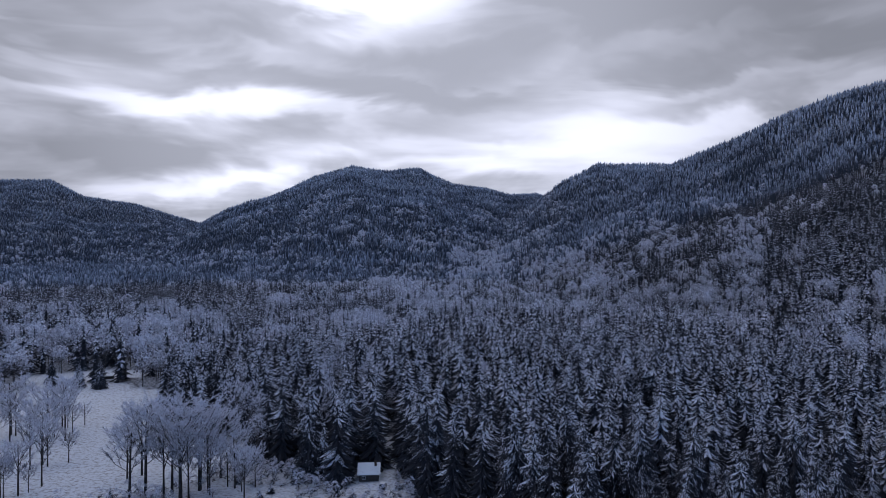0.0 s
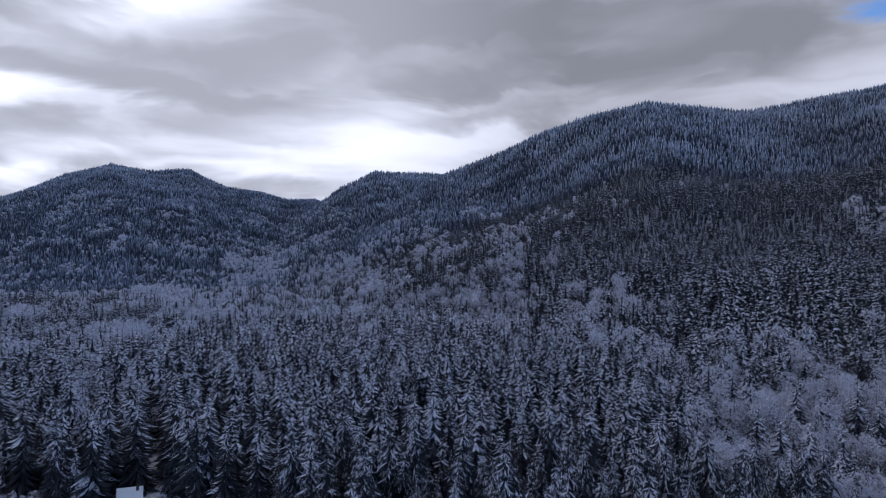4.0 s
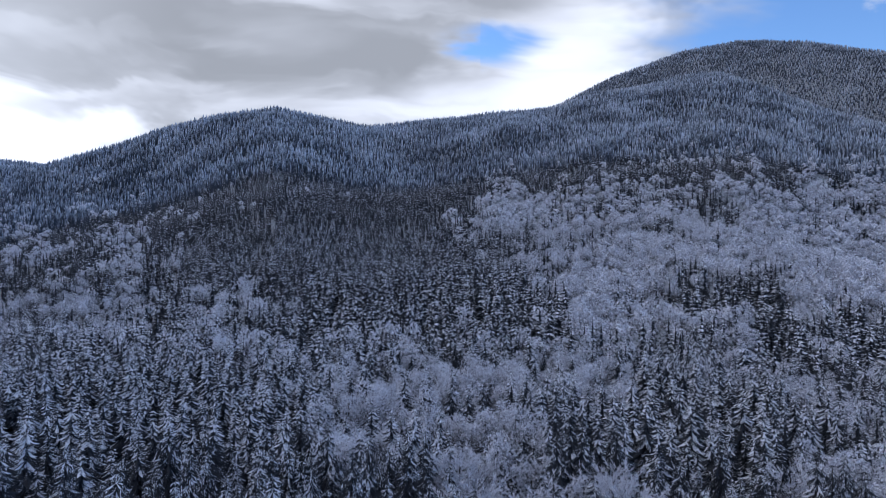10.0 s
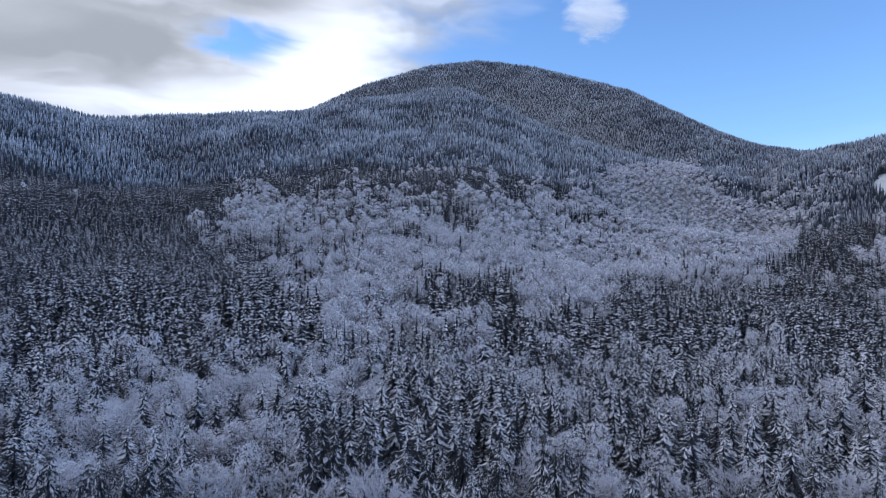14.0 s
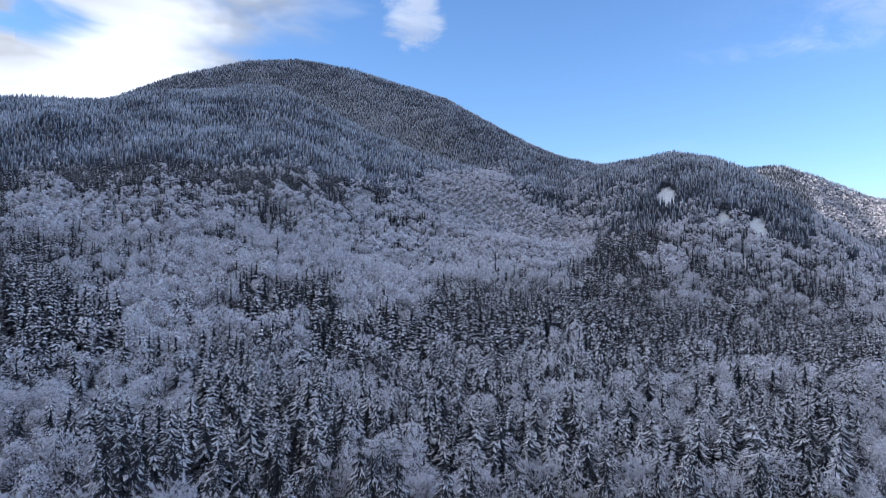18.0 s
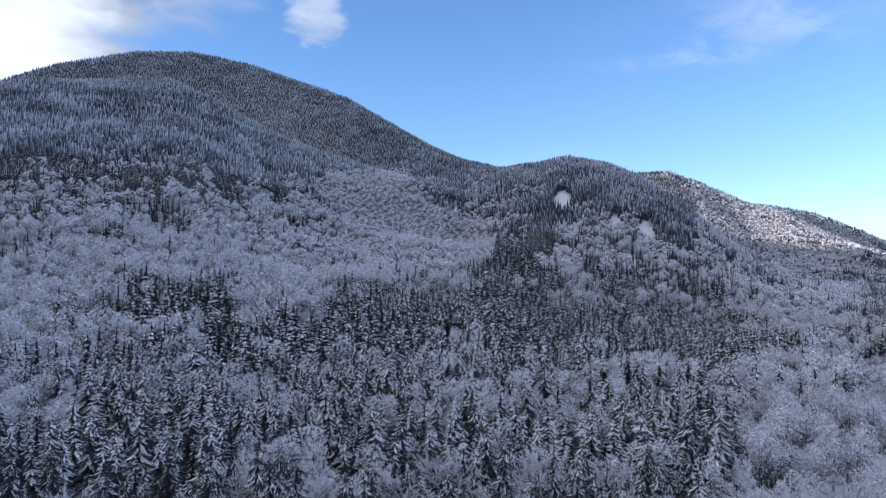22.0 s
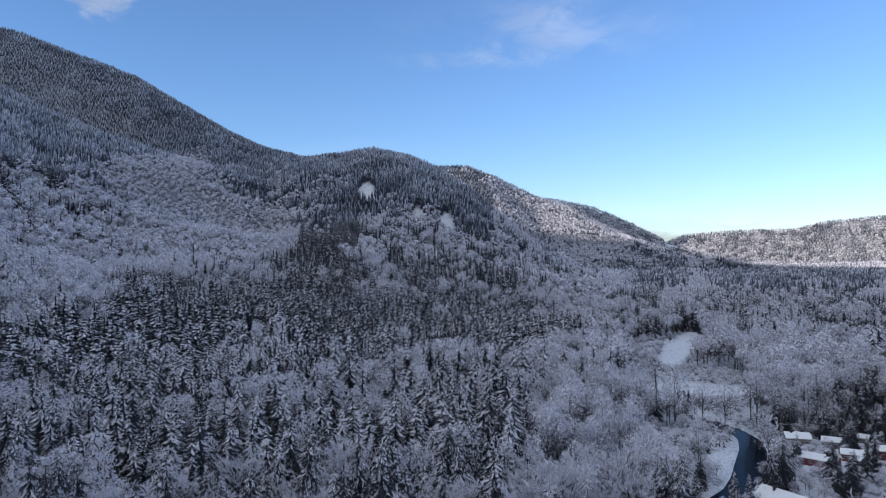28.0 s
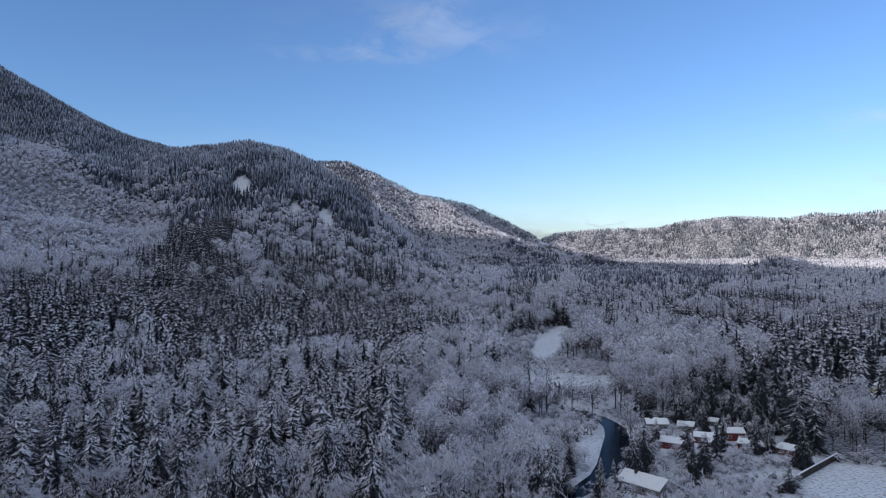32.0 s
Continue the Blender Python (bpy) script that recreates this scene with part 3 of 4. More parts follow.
def conifer_share(az, el):
    rows = np.array([np.interp(el, MIX_EL, row) for row in MIX])
    k = np.clip(np.interp(az, MIX_AZ, np.arange(len(MIX_AZ))), 0, len(MIX_AZ) - 1.001)
    i = k.astype(int)
    cols = np.arange(len(az))
    share = rows[i, cols] * (1 - (k - i)) + rows[i + 1, cols] * (k - i)
    # the rims of the stands wander
    wa, we = (fbm(az, el * 1.6, 5.0, 201, 4) - 0.5) * 13, (fbm(az, el * 1.6, 5.0, 331, 4) - 0.5) * 6
    az, el = az + wa, el + we
    for *stand, few in LEAFLESS_STANDS:
        q = within(az, el, *stand)
        share = share * (1 - q) + few * q
    for stand in FIR_STANDS:
        q = 0.85 * within(az, el, *stand)
        share = share * (1 - q) + 0.97 * q
    return share


def scatter(d0, d1, gap, az0=-37.0, az1=151.0):
    """Uneven spots for trees between two distances, with about gap metres between them."""
    r = int(d1 / gap) + 1
    g = np.arange(-r, r + 1)
    gx, gy = np.meshgrid(g, g)
    x = (gx.ravel() + rng.uniform(-0.42, 0.42, gx.size)) * gap
    y = (gy.ravel() + rng.uniform(-0.42, 0.42, gx.size)) * gap
    d, az = np.hypot(x, y), bearing(x, y)
    keep = (d > d0) & (d <= d1) & (az > az0) & (az < az1)
    x, y = x[keep], y[keep]
    keep = ~in_open(x, y)
    return x[keep], y[keep]


# what the eye can reach: the highest angle of the tree tops this side of each distance
_RINGS = np.geomspace(60, 4900, 260)
_AZ = np.arange(-40, 154, 0.5)
_D, _A = np.meshgrid(_RINGS, _AZ, indexing="ij")
_SEE = np.maximum.accumulate((height(_D * np.sin(np.radians(_A)), _D * np.cos(np.radians(_A))) + 8 - EYE[2]) / _D, axis=0)


def open_to_eye(x, y, z):
    d, az = np.hypot(x, y), bearing(x, y)
    i = np.clip(np.searchsorted(_RINGS, d * 0.985) - 1, 0, len(_RINGS) - 1)
    j = np.clip(((az + 40) / 0.5).round().astype(int), 0, len(_AZ) - 1)
    return (z + 32 - EYE[2]) / d > _SEE[i, j]


BANDS = [  # near to far: distances, gap, conifer templates and their material, crown templates
    ("near", 190, 400, 7.9, [conifer(25, 10, True, 0.05, 0.20 + 0.016 * (k % 3), 0, k, 0.15) for k in range(6)], NEEDLES, [crown(760, 0.031, k, 0.26, 0.6) for k in range(6)]),
    ("middle", 400, 860, 9.2, [conifer(14, 7, True, 0.08, 0.19 + 0.014 * (k % 3), 0, 10 + k, 0.22) for k in range(6)], NEEDLES, [crown(220, 0.058, 10 + k, 0.34, 0.7) for k in range(6)]),
    ("slope", 860, 1250, 9.2, [conifer(9, 5, True, 0.06, 0.165 + 0.012 * (k % 3), 0, 50 + k, 0.3) for k in range(6)], NEEDLES, [crown(70, 0.1, 50 + k, 0.42, 0.8) for k in range(6)]),
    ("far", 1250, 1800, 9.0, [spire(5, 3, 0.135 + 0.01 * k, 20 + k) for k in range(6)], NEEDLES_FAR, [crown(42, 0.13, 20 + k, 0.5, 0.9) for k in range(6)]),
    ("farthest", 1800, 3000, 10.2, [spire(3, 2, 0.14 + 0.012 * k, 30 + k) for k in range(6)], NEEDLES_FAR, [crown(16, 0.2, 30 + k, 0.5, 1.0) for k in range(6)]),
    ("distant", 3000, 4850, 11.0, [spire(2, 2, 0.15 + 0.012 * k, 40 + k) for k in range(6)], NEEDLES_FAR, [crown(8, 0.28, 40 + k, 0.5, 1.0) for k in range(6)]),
]


def species(x, y, z):
    d, az = np.hypot(x, y), bearing(x, y)
    share = conifer_share(az, np.degrees(np.arctan2(z + 14 - EYE[2], d)))
    clump = np.clip((fbm(x, y, 36, 57, 3) - 0.5) * 2.2 + 0.5, 0, 1)
    return 0.55 * clump + 0.45 * rng.uniform(0, 1, len(x)) < share * 1.02 - 0.01


def plant(band, d0, d1, gap, firs, fir_mat, crowns):
    x, y = scatter(d0, d1, gap)
    z = height(x, y)
    keep = open_to_eye(x, y, z)
    x, y, z = x[keep], y[keep], z[keep]
    fir = species(x, y, z)
    spots = np.stack([x, y, z - 0.3], -1)
    n = len(x)
    h = np.where(fir, rng.uniform(19, 33, n), rng.uniform(11, 25, n)) * (0.8 + 0.4 * fbm(x, y, 110, 77, 2))
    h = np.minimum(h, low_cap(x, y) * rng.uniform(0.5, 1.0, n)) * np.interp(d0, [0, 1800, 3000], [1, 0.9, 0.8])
    w = h * np.where(fir, rng.uniform(0.8, 1.15, n), rng.uniform(0.7, 1.1, n) * (1.0 if gap < 9 else 1.05 if gap < 9.9 else 1.25))
    w = np.where(h < 10, np.maximum(w, rng.uniform(6, 10, n)), w)
    forest(band + "_conifer_woods", spots[fir], h[fir], w[fir], firs, fir_mat, "snow-dusted dark conifer forest on the mountain slopes")
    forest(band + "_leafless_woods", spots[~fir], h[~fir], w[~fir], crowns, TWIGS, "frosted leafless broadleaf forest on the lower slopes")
    if d0 < 800:
        forest(band + "_bare_trunks", spots[~fir], h[~fir], w[~fir], [stems(k) for k in range(4)], BARK, "dark trunks and limbs of the leafless woods")


for row in BANDS:
    plant(*row)


def shrubs():
    """Close-set frosted shrubs within the height caps by the river, hamlet and yard."""
    x, y = scatter(120, 620, 3.4)
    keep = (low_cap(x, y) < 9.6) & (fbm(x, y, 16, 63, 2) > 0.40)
    x, y = x[keep], y[keep]
    n = len(x)
    h = rng.uniform(2.2, 6.5, n)
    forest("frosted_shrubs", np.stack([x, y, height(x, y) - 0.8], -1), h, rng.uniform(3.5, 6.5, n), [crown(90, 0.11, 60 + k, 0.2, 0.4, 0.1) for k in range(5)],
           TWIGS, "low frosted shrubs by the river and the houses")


shrubs()


def cloud_shade_sheet():
    """Far added sheet, glowing like the clouds behind it, that shades the valley."""
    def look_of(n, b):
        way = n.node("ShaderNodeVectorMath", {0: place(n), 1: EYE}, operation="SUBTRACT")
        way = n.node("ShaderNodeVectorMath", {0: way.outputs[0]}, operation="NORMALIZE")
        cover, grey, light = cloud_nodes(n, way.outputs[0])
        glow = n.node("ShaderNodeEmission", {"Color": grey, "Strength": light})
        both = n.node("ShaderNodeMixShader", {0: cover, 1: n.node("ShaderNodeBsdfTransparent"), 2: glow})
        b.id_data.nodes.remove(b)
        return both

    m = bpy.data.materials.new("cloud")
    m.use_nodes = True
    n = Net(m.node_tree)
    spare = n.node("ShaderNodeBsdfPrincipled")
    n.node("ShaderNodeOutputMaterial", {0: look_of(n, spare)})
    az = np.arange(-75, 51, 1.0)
    # top edge tuned by bearing: valley shaded, far right slopes left in sun
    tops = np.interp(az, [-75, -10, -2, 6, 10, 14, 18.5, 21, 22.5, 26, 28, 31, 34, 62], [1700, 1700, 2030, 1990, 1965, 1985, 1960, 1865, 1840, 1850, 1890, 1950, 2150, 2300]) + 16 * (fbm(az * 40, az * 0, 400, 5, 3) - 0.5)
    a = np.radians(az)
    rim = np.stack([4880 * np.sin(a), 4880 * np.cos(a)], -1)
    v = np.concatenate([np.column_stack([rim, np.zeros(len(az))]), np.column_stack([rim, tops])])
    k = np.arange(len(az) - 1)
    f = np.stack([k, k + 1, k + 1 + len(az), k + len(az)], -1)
    me = mesh_from("cloud_shade_sheet", v, f)
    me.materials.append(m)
    tagged(new("cloud_shade_sheet", me), "far glowing cloud-coloured sheet added to shade the valley", "clouds", kind="structure")


cloud_shade_sheet()


# ---- things ----


def part(name, data, mat, parent, label="", at=None):
    """One mesh object under a thing or a part; data is a bmesh or a ready mesh."""
    if isinstance(data, bmesh.types.BMesh):
        me = bpy.data.meshes.new(name)
        data.to_mesh(me)
        data.free()
    else:
        me = data
    if mat is not None and not me.materials:
        me.materials.append(mat)
    ob = new(name, me)
    ob.parent = parent
    if at is not None:
        ob.matrix_basis = at
    if label:
        tagged(ob, label)
    return ob


def thing(name, m, label, category, group=""):
    ob = new(name)
    ob.empty_display_size = 0.3
    ob.matrix_world = m
    return tagged(ob, label, category, group)


def box(x, y, z, sx, sy, sz, bevel=0.0, bm=None):
    bm = bm or bmesh.new()
    made = bmesh.ops.create_cube(bm, size=1.0, matrix=Matrix.LocRotScale((x, y, z), None, (sx, sy, sz)))
    if bevel:
        edges = {e for v in made["verts"] for e in v.link_edges}
        bmesh.ops.bevel(bm, geom=list(edges), offset=bevel, segments=2, affect="EDGES", profile=0.5)
    return bm


def raw(name, v, f, mat, flat=True):
    me = mesh_from(name, v, f)
    me.attributes.new("rel", "FLOAT", "POINT").data.foreach_set("value", np.asarray(v, np.float32)[:, 2].copy())
    if flat:
        me.shade_flat()
    me.materials.append(mat)
    return me


# near trees: each one a thing of its own
def limb_set(seed, spread, trunk_top):
    """Trunk and limbs of a bare tree one unit high, and the places where its twigs start."""
    r = np.random.default_rng(seed)
    v, f, ends = [], [], []

    def add(points, radii, sides):
        a, b = tube(points, radii, sides)
        k = len(v)
        v.extend(a)
        f.extend([(p + k, q + k, s + k) for p, q, s in b])

    lean = r.uniform(-0.03, 0.03, 2)
    spine = [np.array((lean[0] * t * t, lean[1] * t * t, t * trunk_top)) for t in np.linspace(0, 1, 6)]
    add(spine, [0.016 * (1 - 0.8 * t) + 0.002 for t in np.linspace(0, 1, 6)], 6)
    for k in range(13):
        t = 0.36 + 0.6 * k / 13
        root = np.array((lean[0] * t * t, lean[1] * t * t, t * trunk_top))
        a = k * 2.4 + r.uniform(-0.4, 0.4)
        reach = spread * (1.1 - 0.9 * abs(t - 0.5)) * r.uniform(0.7, 1.15)
        rise = min(reach * r.uniform(1.1, 2.0), 0.97 - root[2])
        tip = root + np.array((math.cos(a) * reach, math.sin(a) * reach, rise))
        bend = root * 0.45 + tip * 0.55 + np.array((math.cos(a), math.sin(a), -0.6)) * 0.03 + r.normal(size=3) * 0.006
        add([root, bend, tip], [0.0065, 0.004, 0.001], 4)
        for s in range(4):
            q = 0.3 + 0.6 * s / 3
            at = root + (bend - root) * min(1, q * 1.8) if q < 0.55 else bend + (tip - bend) * (q - 0.55) / 0.45
            b = a + (1 if s % 2 else -1) * r.uniform(0.5, 1.3)
            l = reach * 0.5 * r.uniform(0.7, 1.2)
            end = at + np.array((math.cos(b) * l, math.sin(b) * l, l * r.uniform(0.5, 1.4)))
            add([at, end], [0.0028, 0.0008], 3)
            ends.append((at, end))
        ends.append((bend, tip))
    return np.array(v), np.array(f), ends


def twig_spray(ends, per, length, seed):
    r = np.random.default_rng(seed)
    v, f = [], []
    for a, b in ends:
        for _ in range(per):
            p = a + (b - a) * r.uniform(0.15, 1.05)
            d = (b - a) / (np.linalg.norm(b - a) + 1e-9) + r.normal(size=3) * 0.75 + (0, 0, 0.15)
            d *= length * r.uniform(0.5, 1.3) / np.linalg.norm(d)
            s = np.cross(d, r.normal(size=3))
            s *= length * 0.07 / (np.linalg.norm(s) + 1e-9)
            k = len(v)
            v.extend([p - s, p + d, p + s])
            f.append((k, k + 1, k + 2))
    return np.array(v), np.array(f)


def wet_bark(n, b):
    n.put(b.inputs["Base Color"], n.mix(n.ramp(n.noise(place(n), 1.6, 5.0, 0.6), 0.5, 0.75), (0.022, 0.018, 0.017, 1), (0.12, 0.115, 0.115, 1)))
    n.put(b.inputs["Roughness"], 0.85)


WET_BARK = material("wet_dark_bark", wet_bark)
FIRS, BARE_TREES = [], []
for k in range(7):
    v, f = conifer(22 + k % 3 * 2, 9, True, 0.06 + 0.03 * (k % 3), 0.20 + 0.016 * (k % 4), 5, 100 + k, 0.10)
    tv, tf = tube([(0, 0, -0.02), (0.002, 0, 0.5), (0, 0, 0.95)], [0.014, 0.009, 0.001], 7)
    FIRS.append((raw("trunk", tv, tf, BARK, False), raw("crown", v, f, NEEDLES)))
    v, f, ends = limb_set(200 + k, 0.23 + 0.035 * (k % 3), 0.9)
    tw, tf2 = twig_spray(ends, 22 + 8 * (k % 3), 0.06, 300 + k)
    BARE_TREES.append((raw("trunk", v, f, WET_BARK, False), raw("crown", tw, tf2, TWIGS)))
FIR_LABELS = ["tall dark fir with snow-laden drooping branches in dense woodland", "narrow snow-dusted fir standing among other conifers"]
BARE_LABELS = ["leafless broadleaf tree with a frosted rounded crown", "slender bare alder whitened by frost beside firs"]


def grow(kind, x, y, z, h, w, turn, which, group):
    fir = kind == "fir_tree"
    low, high = (FIRS if fir else BARE_TREES)[which % 7]
    tree = thing(kind, Matrix.LocRotScale((x, y, z), Euler((0, 0, turn)), (w, w, h)),
                 (FIR_LABELS if fir else BARE_LABELS)[which % 2], "tree", group)
    part("trunk", low, None, tree)
    part("crown", high, None, tree)


def near_trees():
    x, y = scatter(108, 190, 8.2)
    z = height(x, y)
    fir = species(x, y, z)
    n = len(x)
    h = np.where(fir, rng.uniform(19, 33, n), rng.uniform(14, 22, n))
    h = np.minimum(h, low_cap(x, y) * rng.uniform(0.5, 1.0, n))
    w = h * np.where(fir, rng.uniform(0.85, 1.15, n), rng.uniform(0.85, 1.15, n))
    # nothing grows into the camera's own air space, and only what can come into view is planted
    keep = (EYE[2] - z - h) / np.hypot(x, y) < math.tan(radians(22))
    for k in np.nonzero(keep)[0]:
        grow("fir_tree" if fir[k] else "bare_tree", x[k], y[k], z[k] - 0.2, h[k], w[k], rng.uniform(0, 6.28), int(rng.integers(0, 7)),
             "firs of the near wood" if fir[k] else "bare trees of the near wood")


near_trees()
MEADOW = [(-123, 215, 17), (-122, 203, 14), (-132, 240, 18), (-98, 209, 20), (-90, 204, 22), (-74, 207, 23), (-82, 204, 21), (-127, 258, 17),
          (-166, 279, 19), (-59, 204, 12), (-85, 203, 24), (-71, 214, 21), (-143, 266, 20), (-160, 262, 15), (-152, 290, 14), (-64, 212, 15), (-94, 222, 18),
          (-78, 211, 19), (-102, 216, 16), (-68, 219, 18), (-128, 209, 13), (-136, 231, 16), (-55, 210, 10), (-150, 276, 17), (-112, 268, 13), (-100, 262, 15)]
for k, (x, y, h) in enumerate(MEADOW):
    if -27.5 < bearing(x, y) < -23.5 and y < 275:
        continue
    # most stand as loose clumps of two or three stems
    for s in range(1 + (k * 7) % 3):
        px, py = x + (s * 2.2 + 2) * math.cos(k * 2.1 + s), y + (s * 2.2 + 4) * math.sin(k * 2.1 + s)
        tall = h * (1.3, 1.0, 0.72)[s] * (0.9 + 0.05 * (k * 5 % 5))
        grow("bare_tree", px, py, float(height(px, py)) - 0.2, tall, tall * (0.85 + 0.17 * ((k + s) % 3)), k * 1.9 + s, k + 3 * s, "bare trees of the meadow")
LONE_FIRS = [(173, -134, 10), (180, -122, 11), (170, -127, 12), (186, -112, 12), (182, -113, 15), (169, -48, 27), (168, -39, 22), (200, -60, 27), (228, -210, 15), (175, -143, 17), (181, -152, 17), (190, -130, 12), (166, -158, 13), (172, -168, 14),
             (188, -193, 15), (182, -202, 14), (164, -203, 17), (293, -193, 8), (298, -198, 8.5), (288, -190, 6), (-8, 226, 30), (-42, 222, 27), (-204, 372, 17),
             (-188, 368, 15), (-176, 366, 16), (12, 205, 15), (150, -180, 9), (181, -170, 15), (176, -173, 13),
             (205, -178, 11), (213, -208, 14), (222, -214, 17), (228, -222, 19), (219, -226, 16), (204, -223, 15), (232, -232, 20), (240, -226, 18), (193, -214, 13),
             (243, -206, 14), (250, -214, 16), (236, -214, 15), (255, -212, 15), (260, -217, 13), (258, -246, 21), (266, -258, 23), (250, -252, 20), (276, -266, 24), (262, -270, 22), (284, -280, 24), (270, -284, 22),
             (212, -236, 17), (218, -242, 18), (208, -244, 16), (222, -250, 19), (226, -238, 17), (200, -232, 15), (231, -245, 18), (216, -230, 14),
             (209, -202, 11), (182, -208, 12), (184, -186, 13)]
for k, (x, y, h) in enumerate(LONE_FIRS):
    grow("fir_tree", x, y, float(height(x, y)) - 0.2, h, h * 1.1, k * 2.3, k, "lone firs")


# ---- buildings, vehicles, river ----


def plain(colour, rough=0.8, other=None, scale=2.0, metal=0.0):
    def build(n, b):
        p = place(n)
        o = other or tuple(c * 0.65 for c in colour)
        n.put(b.inputs["Base Color"], n.mix(n.ramp(n.noise(p, scale, 5.0, 0.6), 0.4, 0.7), (*colour, 1), (*o, 1)))
        n.put(b.inputs["Roughness"], rough)
        n.put(b.inputs["Metallic"], metal)
    return build


def roof_snow(n, b):
    p = place(n)
    n.put(b.inputs["Base Color"], n.mix(n.ramp(n.noise(p, 1.2, 6.0, 0.6), 0.55, 0.75), (0.84, 0.86, 0.88, 1), (0.66, 0.68, 0.72, 1)))
    n.put(b.inputs["Roughness"], 0.8)
    n.put(b.inputs["Normal"], n.node("ShaderNodeBump", {"Strength": 0.4, "Distance": 0.15, "Height": n.noise(p, 2.5, 5.0, 0.6)}))


def river_water(n, b):
    p = place(n)
    n.put(b.inputs["Base Color"], (0.003, 0.005, 0.012, 1))
    n.put(b.inputs["Roughness"], 0.12)
    n.put(b.inputs["IOR"], 1.33)
    n.put(b.inputs["Specular IOR Level"], 0.03)
    n.put(b.inputs["Normal"], n.node("ShaderNodeBump", {"Strength": 0.25, "Distance": 0.06, "Height": n.noise(p, 0.9, 4.0, 0.6)}))


def glass(n, b):
    n.put(b.inputs["Base Color"], (0.02, 0.025, 0.03, 1))
    n.put(b.inputs["Roughness"], 0.08)


ROOF_SNOW = material("roof_snow", roof_snow)
WATER = material("river_water", river_water)
RED = material("red_boards", plain((0.17, 0.03, 0.035), 0.7, (0.10, 0.02, 0.025)))
DARK_WOOD = material("dark_boards", plain((0.05, 0.042, 0.038), 0.8))
YELLOW = material("yellow_boards", plain((0.62, 0.50, 0.10), 0.7))
GREY_WOOD = material("grey_boards", plain((0.22, 0.21, 0.21), 0.8))
TRIM = material("pale_trim", plain((0.6, 0.6, 0.6), 0.6))
PANE = material("window_glass", glass)
BRICK = material("chimney_brick", plain((0.05, 0.035, 0.03), 0.9, (0.10, 0.06, 0.05), 6.0))
CAR_PAINT = material("car_paint", plain((0.02, 0.022, 0.028), 0.3))
RUBBER = material("rubber", plain((0.012, 0.012, 0.012), 0.9))
STEEL = material("wheel_steel", plain((0.4, 0.4, 0.42), 0.4, None, 2.0, 0.8))


def prism(w, d, h, over, thick, bm=None):
    """Two roof slabs over a box w wide (the ridge runs along w) and d deep, rising by h."""
    bm = bm or bmesh.new()
    for side in (-1, 1):
        pts = [(-w / 2 - over, side * (d / 2 + over), -h * over / (d / 2)), (w / 2 + over, side * (d / 2 + over), -h * over / (d / 2)),
               (w / 2 + over, 0, h), (-w / 2 - over, 0, h)]
        low = [bm.verts.new(p) for p in pts]
        top = [bm.verts.new((p[0], p[1], p[2] + thick)) for p in pts]
        bm.faces.new(low)
        bm.faces.new(top[::-1])
        for k in range(4):
            bm.faces.new((low[k], low[(k + 1) % 4], top[(k + 1) % 4], top[k]))
    bmesh.ops.recalc_face_normals(bm, faces=bm.faces)
    return bm


def gable_walls(w, d, wall, rise):
    bm = bmesh.new()
    ends = []
    for x in (-w / 2, w / 2):
        ends.append([bm.verts.new(p) for p in ((x, -d / 2, 0), (x, d / 2, 0), (x, d / 2, wall), (x, 0, wall + rise), (x, -d / 2, wall))])
    bm.faces.new(ends[0])
    bm.faces.new(ends[1][::-1])
    for k in range(5):
        bm.faces.new((ends[0][k], ends[0][(k + 1) % 5], ends[1][(k + 1) % 5], ends[1][k]))
    bmesh.ops.recalc_face_normals(bm, faces=bm.faces)
    return bm


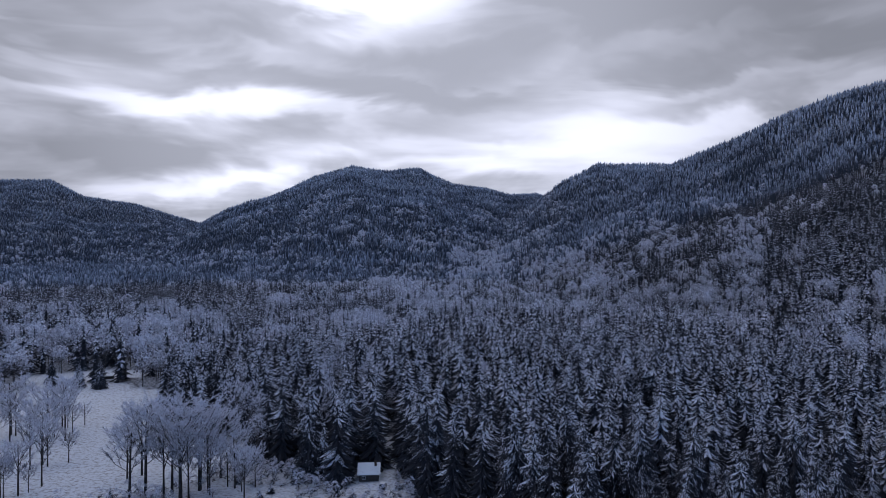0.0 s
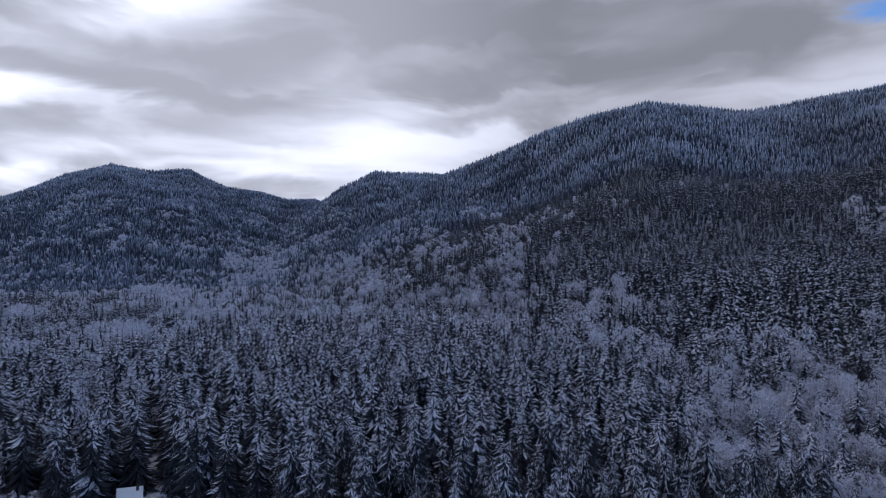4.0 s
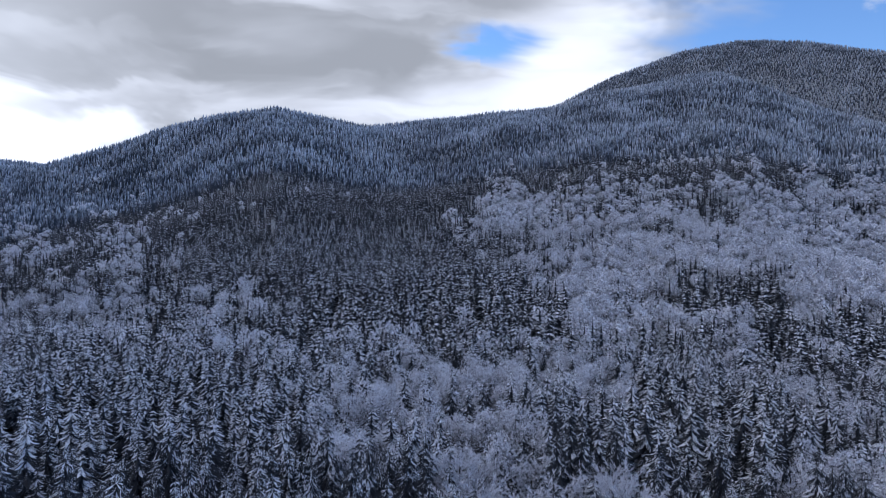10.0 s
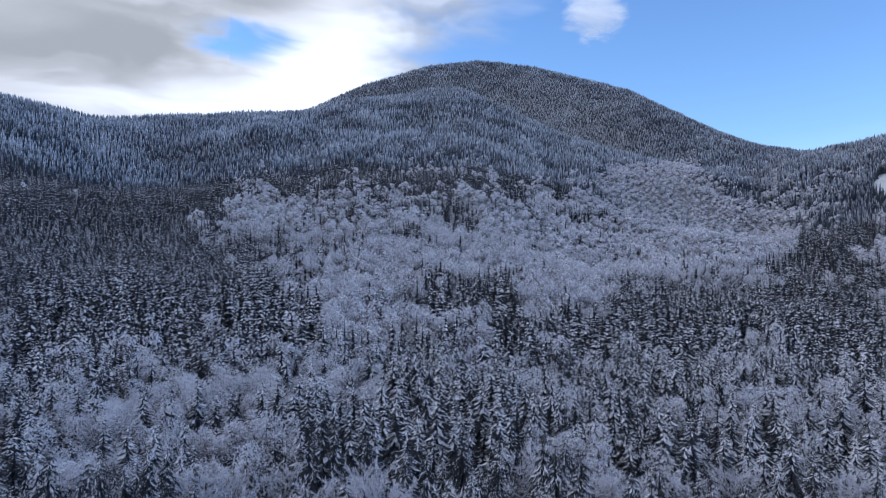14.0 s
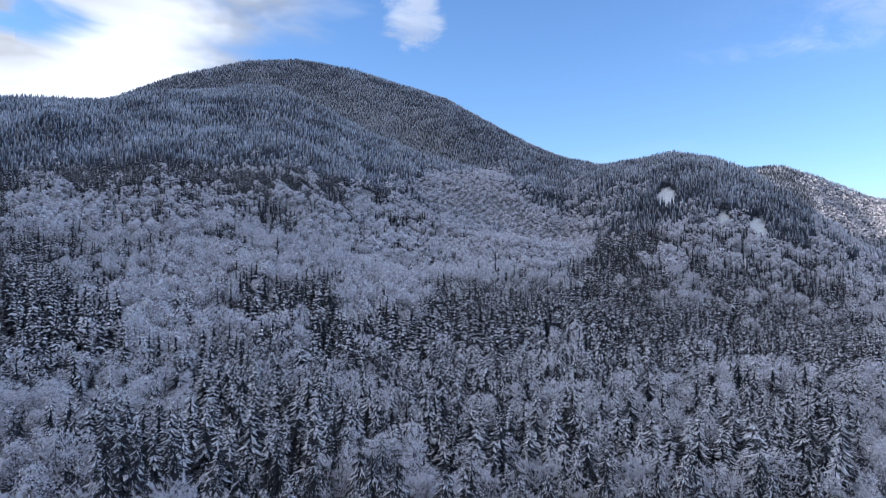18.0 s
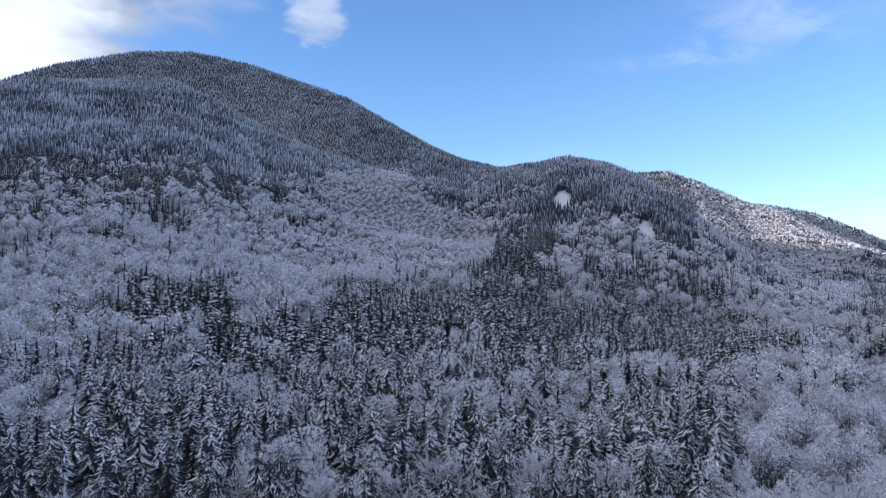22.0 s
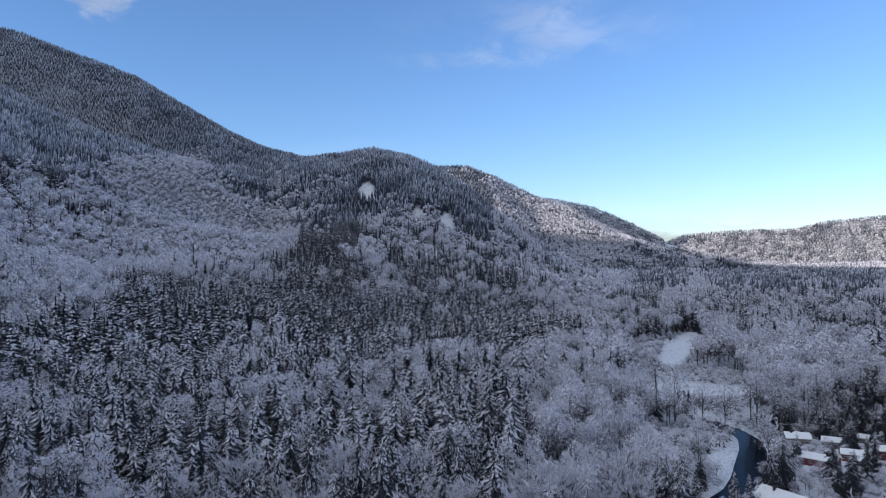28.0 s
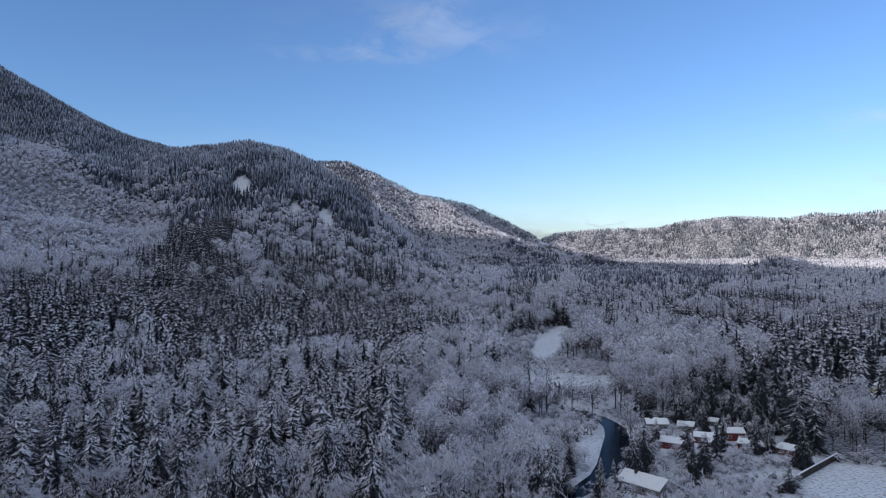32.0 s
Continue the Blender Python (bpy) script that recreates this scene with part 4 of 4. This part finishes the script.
def house(name, x, y, turn, w, d, wall, rise, mat, label, chimney=None, windows=3, group="", porch=False):
    z = float(height(x, y)) - 0.3
    ob = thing(name, pose(x, y, z, 0, 0, turn), label, "house", group)
    body = part("wall", gable_walls(w, d, wall, rise), mat, ob)
    roof = part("roof", prism(w, d, rise, 0.45, 0.14), DARK_WOOD, ob, "", pose(0, 0, wall))
    part("snow_cover", prism(w, d, rise, 0.5, 0.28), ROOF_SNOW, roof, "thick snow lying on the roof", pose(0, 0, 0.145))
    for side in (-1, 1):
        for k in range(windows):
            px = w * ((k + 0.5) / windows - 0.5)
            if side == -1 and k == windows // 2:
                door = part("door", box(0, 0, 1.05, 0.95, 0.08, 2.05, 0.01), DARK_WOOD, ob, "", pose(px, -d / 2 - 0.03, 0.3))
                part("door_handle", box(0.36, -0.07, 1.0, 0.05, 0.06, 0.14, 0.01), STEEL, door)
                continue
            win = part("window", box(0, 0, 0, 1.2, 0.1, 1.0, 0.01), TRIM, ob, "", pose(px, side * (d / 2 + 0.02), wall * 0.58))
            for q in (-0.27, 0.27):
                part("pane", box(q, side * 0.045, 0, 0.46, 0.04, 0.82), PANE, win)
    for side in (-1, 1):
        win = part("window", box(0, 0, 0, 0.1, 1.1, 0.9, 0.01), TRIM, ob, "", pose(side * (w / 2 + 0.02), 0, wall * 0.6))
        part("pane", box(side * 0.045, 0, 0, 0.04, 0.9, 0.72), PANE, win)
    if chimney:
        stack = part("chimney", box(0, 0, 0, 0.7, 0.7, 2.0, 0.03), BRICK, ob, "", pose(chimney[0], chimney[1], wall + rise))
        part("cap", box(0, 0, 1.04, 0.85, 0.85, 0.1, 0.02), DARK_WOOD, stack)
    if porch:
        slab = part("porch_roof", box(0, 0, 0, w * 0.5, 2.0, 0.12, 0.02), DARK_WOOD, ob, "", pose(0, -d / 2 - 1.0, wall - 0.25))
        part("snow_cover", box(0, 0, 0.18, w * 0.5 + 0.1, 2.1, 0.24, 0.06), ROOF_SNOW, slab)
        for px in (-w * 0.23, w * 0.23):
            part("post", box(0, 0, 0, 0.12, 0.12, wall - 0.3), DARK_WOOD, ob, "", pose(px, -d / 2 - 1.85, (wall - 0.3) / 2))
    return ob


def car(name, x, y, turn, label, length=4.4, wide=1.8, tall=1.6):
    z = float(height(x, y))
    ob = thing(name, pose(x, y, z, 0, 0, turn), label, "car")
    part("body", box(0, 0, 0.62, length, wide, 0.62, 0.12), CAR_PAINT, ob)
    cab = bmesh.new()
    box(-0.1, 0, 0, length * 0.55, wide * 0.9, tall - 0.9, 0.0, cab)
    for v in cab.verts:
        if v.co.z > 0:
            v.co.x, v.co.y = -0.1 + (v.co.x + 0.1) * 0.78, v.co.y * 0.86
    cabin = part("cabin", cab, PANE, ob, "", pose(0, 0, 0.93 + (tall - 0.9) / 2))
    part("snow_cover", box(-0.1, 0, (tall - 0.9) / 2 + 0.08, length * 0.46, wide * 0.84, 0.18, 0.07), ROOF_SNOW, cabin, "snow lying on the roof")
    part("snow_cover", box(length * 0.36, 0, 0.99, length * 0.24, wide * 0.9, 0.12, 0.05), ROOF_SNOW, ob, "snow lying on the bonnet")
    for px in (-length * 0.31, length * 0.31):
        for py in (-wide / 2 + 0.08, wide / 2 - 0.08):
            tyre = bmesh.new()
            bmesh.ops.create_cone(tyre, cap_ends=True, segments=14, radius1=0.33, radius2=0.33, depth=0.22, matrix=Matrix.Rotation(radians(90), 4, "X"))
            wheel = part("wheel", tyre, RUBBER, ob, "", pose(px, py, 0.33))
            rim = bmesh.new()
            bmesh.ops.create_cone(rim, cap_ends=True, segments=10, radius1=0.19, radius2=0.19, depth=0.24, matrix=Matrix.Rotation(radians(90), 4, "X"))
            part("rim", rim, STEEL, wheel)
    for py in (-wide * 0.34, wide * 0.34):
        part("headlight", box(length / 2, py, 0.7, 0.06, 0.3, 0.16, 0.02), TRIM, ob)
    return ob


# the yard at the wood's edge
house("cabin", -23, 221, 4, 6.0, 6.5, 2.6, 2.2, DARK_WOOD, "small dark cabin with a snow-covered gable roof in a yard", (2.0, -0.9), 2)
car("parked_car", -18, 211, 85, "dark parked car capped with snow beside a cabin")
car("parked_car", -18.5, 245, 20, "dark parked car under snow at the end of a yard")
car("parked_van", -17, 268, 60, "dark van parked under snowy firs", 4.9, 1.9, 2.0)
house("shed", -200, 381, -8, 15, 5, 1.9, 0.9, DARK_WOOD, "long dark shed with a snowy roof across a meadow", None, 3)
house("shed", -186, 396, 25, 6, 4, 2.0, 1.0, DARK_WOOD, "small dark shed with a snowy roof by a clearing", None, 1)

# the hamlet by the river
RED_LABEL = "low red house with a thick snow-covered roof by the river"
house("house", 201, -183, 30, 12, 6.5, 2.7, 1.1, RED, RED_LABEL, (-3, 0.5), 4, "houses of the hamlet", True)
house("house", 226, -196, 62, 8, 7, 3.0, 1.3, GREY_WOOD, "grey house with a snowy roof among frosted trees", (2, 0.5), 3, "houses of the hamlet")
house("house", 218, -206, 48, 8.5, 6, 2.7, 1.0, GREY_WOOD, "low grey house under a broad snowy roof", None, 3, "houses of the hamlet")
house("house", 202, -199, 45, 8, 6, 2.7, 1.0, RED, RED_LABEL, None, 3, "houses of the hamlet")
house("garage", 194, -196, 26, 5.5, 5, 2.4, 0.7, RED, "small red garage with snow on its roof", None, 2, "houses of the hamlet")
house("house", 201, -211, 60, 7, 6, 3.4, 1.1, RED, RED_LABEL, None, 2, "houses of the hamlet")
house("house", 187, -206, 30, 8.5, 6, 2.7, 1.0, RED, RED_LABEL, (1, 0.5), 3, "houses of the hamlet")
house("house", 176, -213, 12, 8, 6, 2.6, 1.1, RED, "low red house with a snowy roof beside a snowfield", None, 3, "houses of the hamlet")
house("house", 168, -142, 15, 14, 8, 3.0, 2.2, GREY_WOOD, "large grey house with a steep snow-laden roof by the river", (3, 0.8), 4, "", True)
house("cottage", 236, -350, -35, 12, 7, 2.9, 1.6, YELLOW, "yellow cottage with a snowy roof at the edge of dark firs", (2, 0.5), 3)
house("cottage", 224, -326, -35, 13, 7, 2.6, 1.6, GREY_WOOD, "pale cottage with a snow-covered roof near dark firs", None, 3)
house("cottage", 246, -300, -30, 9, 6, 2.6, 1.3, GREY_WOOD, "small cottage with snow on its roof beside a lane", None, 2)
house("shed", 222, -221, 30, 6, 4, 2.2, 0.9, GREY_WOOD, "small shed with a snowy roof between houses", None, 1)
car("parked_car", 209, -194, 50, "dark parked car capped with snow in the hamlet")
car("parked_car", 188, -192, 30, "dark car parked under snow by a red house")
house("hut", 228, -200, 5, 5, 4, 2.2, 1.2, GREY_WOOD, "small hut with a steep snowy roof among trees", None, 1)


def timber_wall(x0, y0, x1, y1, tall):
    """A dark wall of planks between posts, with snow along its top."""
    length = math.hypot(x1 - x0, y1 - y0)
    turn = math.degrees(math.atan2(y1 - y0, x1 - x0))
    ob = thing("timber_wall", pose(x0, y0, float(height(x0, y0)) - 0.3, 0, 0, turn), "long dark timber wall topped with snow beside a snowfield", "wall")
    count = int(length / 3.0)
    post = box(0, 0, (tall + 0.3) / 2, 0.28, 0.28, tall + 0.3, 0.02)
    first = part("post", post, DARK_WOOD, ob)
    board = part("plank", box(length / count / 2, 0, 0.0, length / count - 0.05, 0.12, 0.42, 0.015), DARK_WOOD, ob, "", pose(0, 0, 0.35))
    for k in range(count):
        if k:
            part("post", first.data, None, ob, "", pose(k * length / count, 0, 0))
        for r in range(int(tall / 0.45)):
            if k or r:
                part("plank", board.data, None, ob, "", pose(k * length / count, 0, 0.35 + r * 0.45))
    part("snow_cap", box(length / 2, 0, tall + 0.16, length, 0.5, 0.28, 0.08), ROOF_SNOW, ob)


timber_wall(150, -175, 166, -222, 2.6)


def lay_river():
    """The open water, as one ribbon along the river's middle line."""
    v, f = [], []
    pts = [Vector((*p, 0)) for p in RIVER]
    for k, p in enumerate(pts):
        way = (pts[min(k + 1, len(pts) - 1)] - pts[max(k - 1, 0)]).normalized()
        side = Vector((-way.y, way.x, 0))
        for q in (-1, -0.5, 0, 0.5, 1):
            s = p + side * (RIVER_HALF[k] + 2.0) * q
            v.append((s.x, s.y, -1.15))
    for k in range(len(pts) - 1):
        for q in range(4):
            a = k * 5 + q
            f.append((a, a + 1, a + 6, a + 5))
    me = mesh_from("river", v, f)
    me.materials.append(WATER)
    tagged(new("river", me), "dark open river water bending between snowy banks", "river", kind="structure")


lay_river()
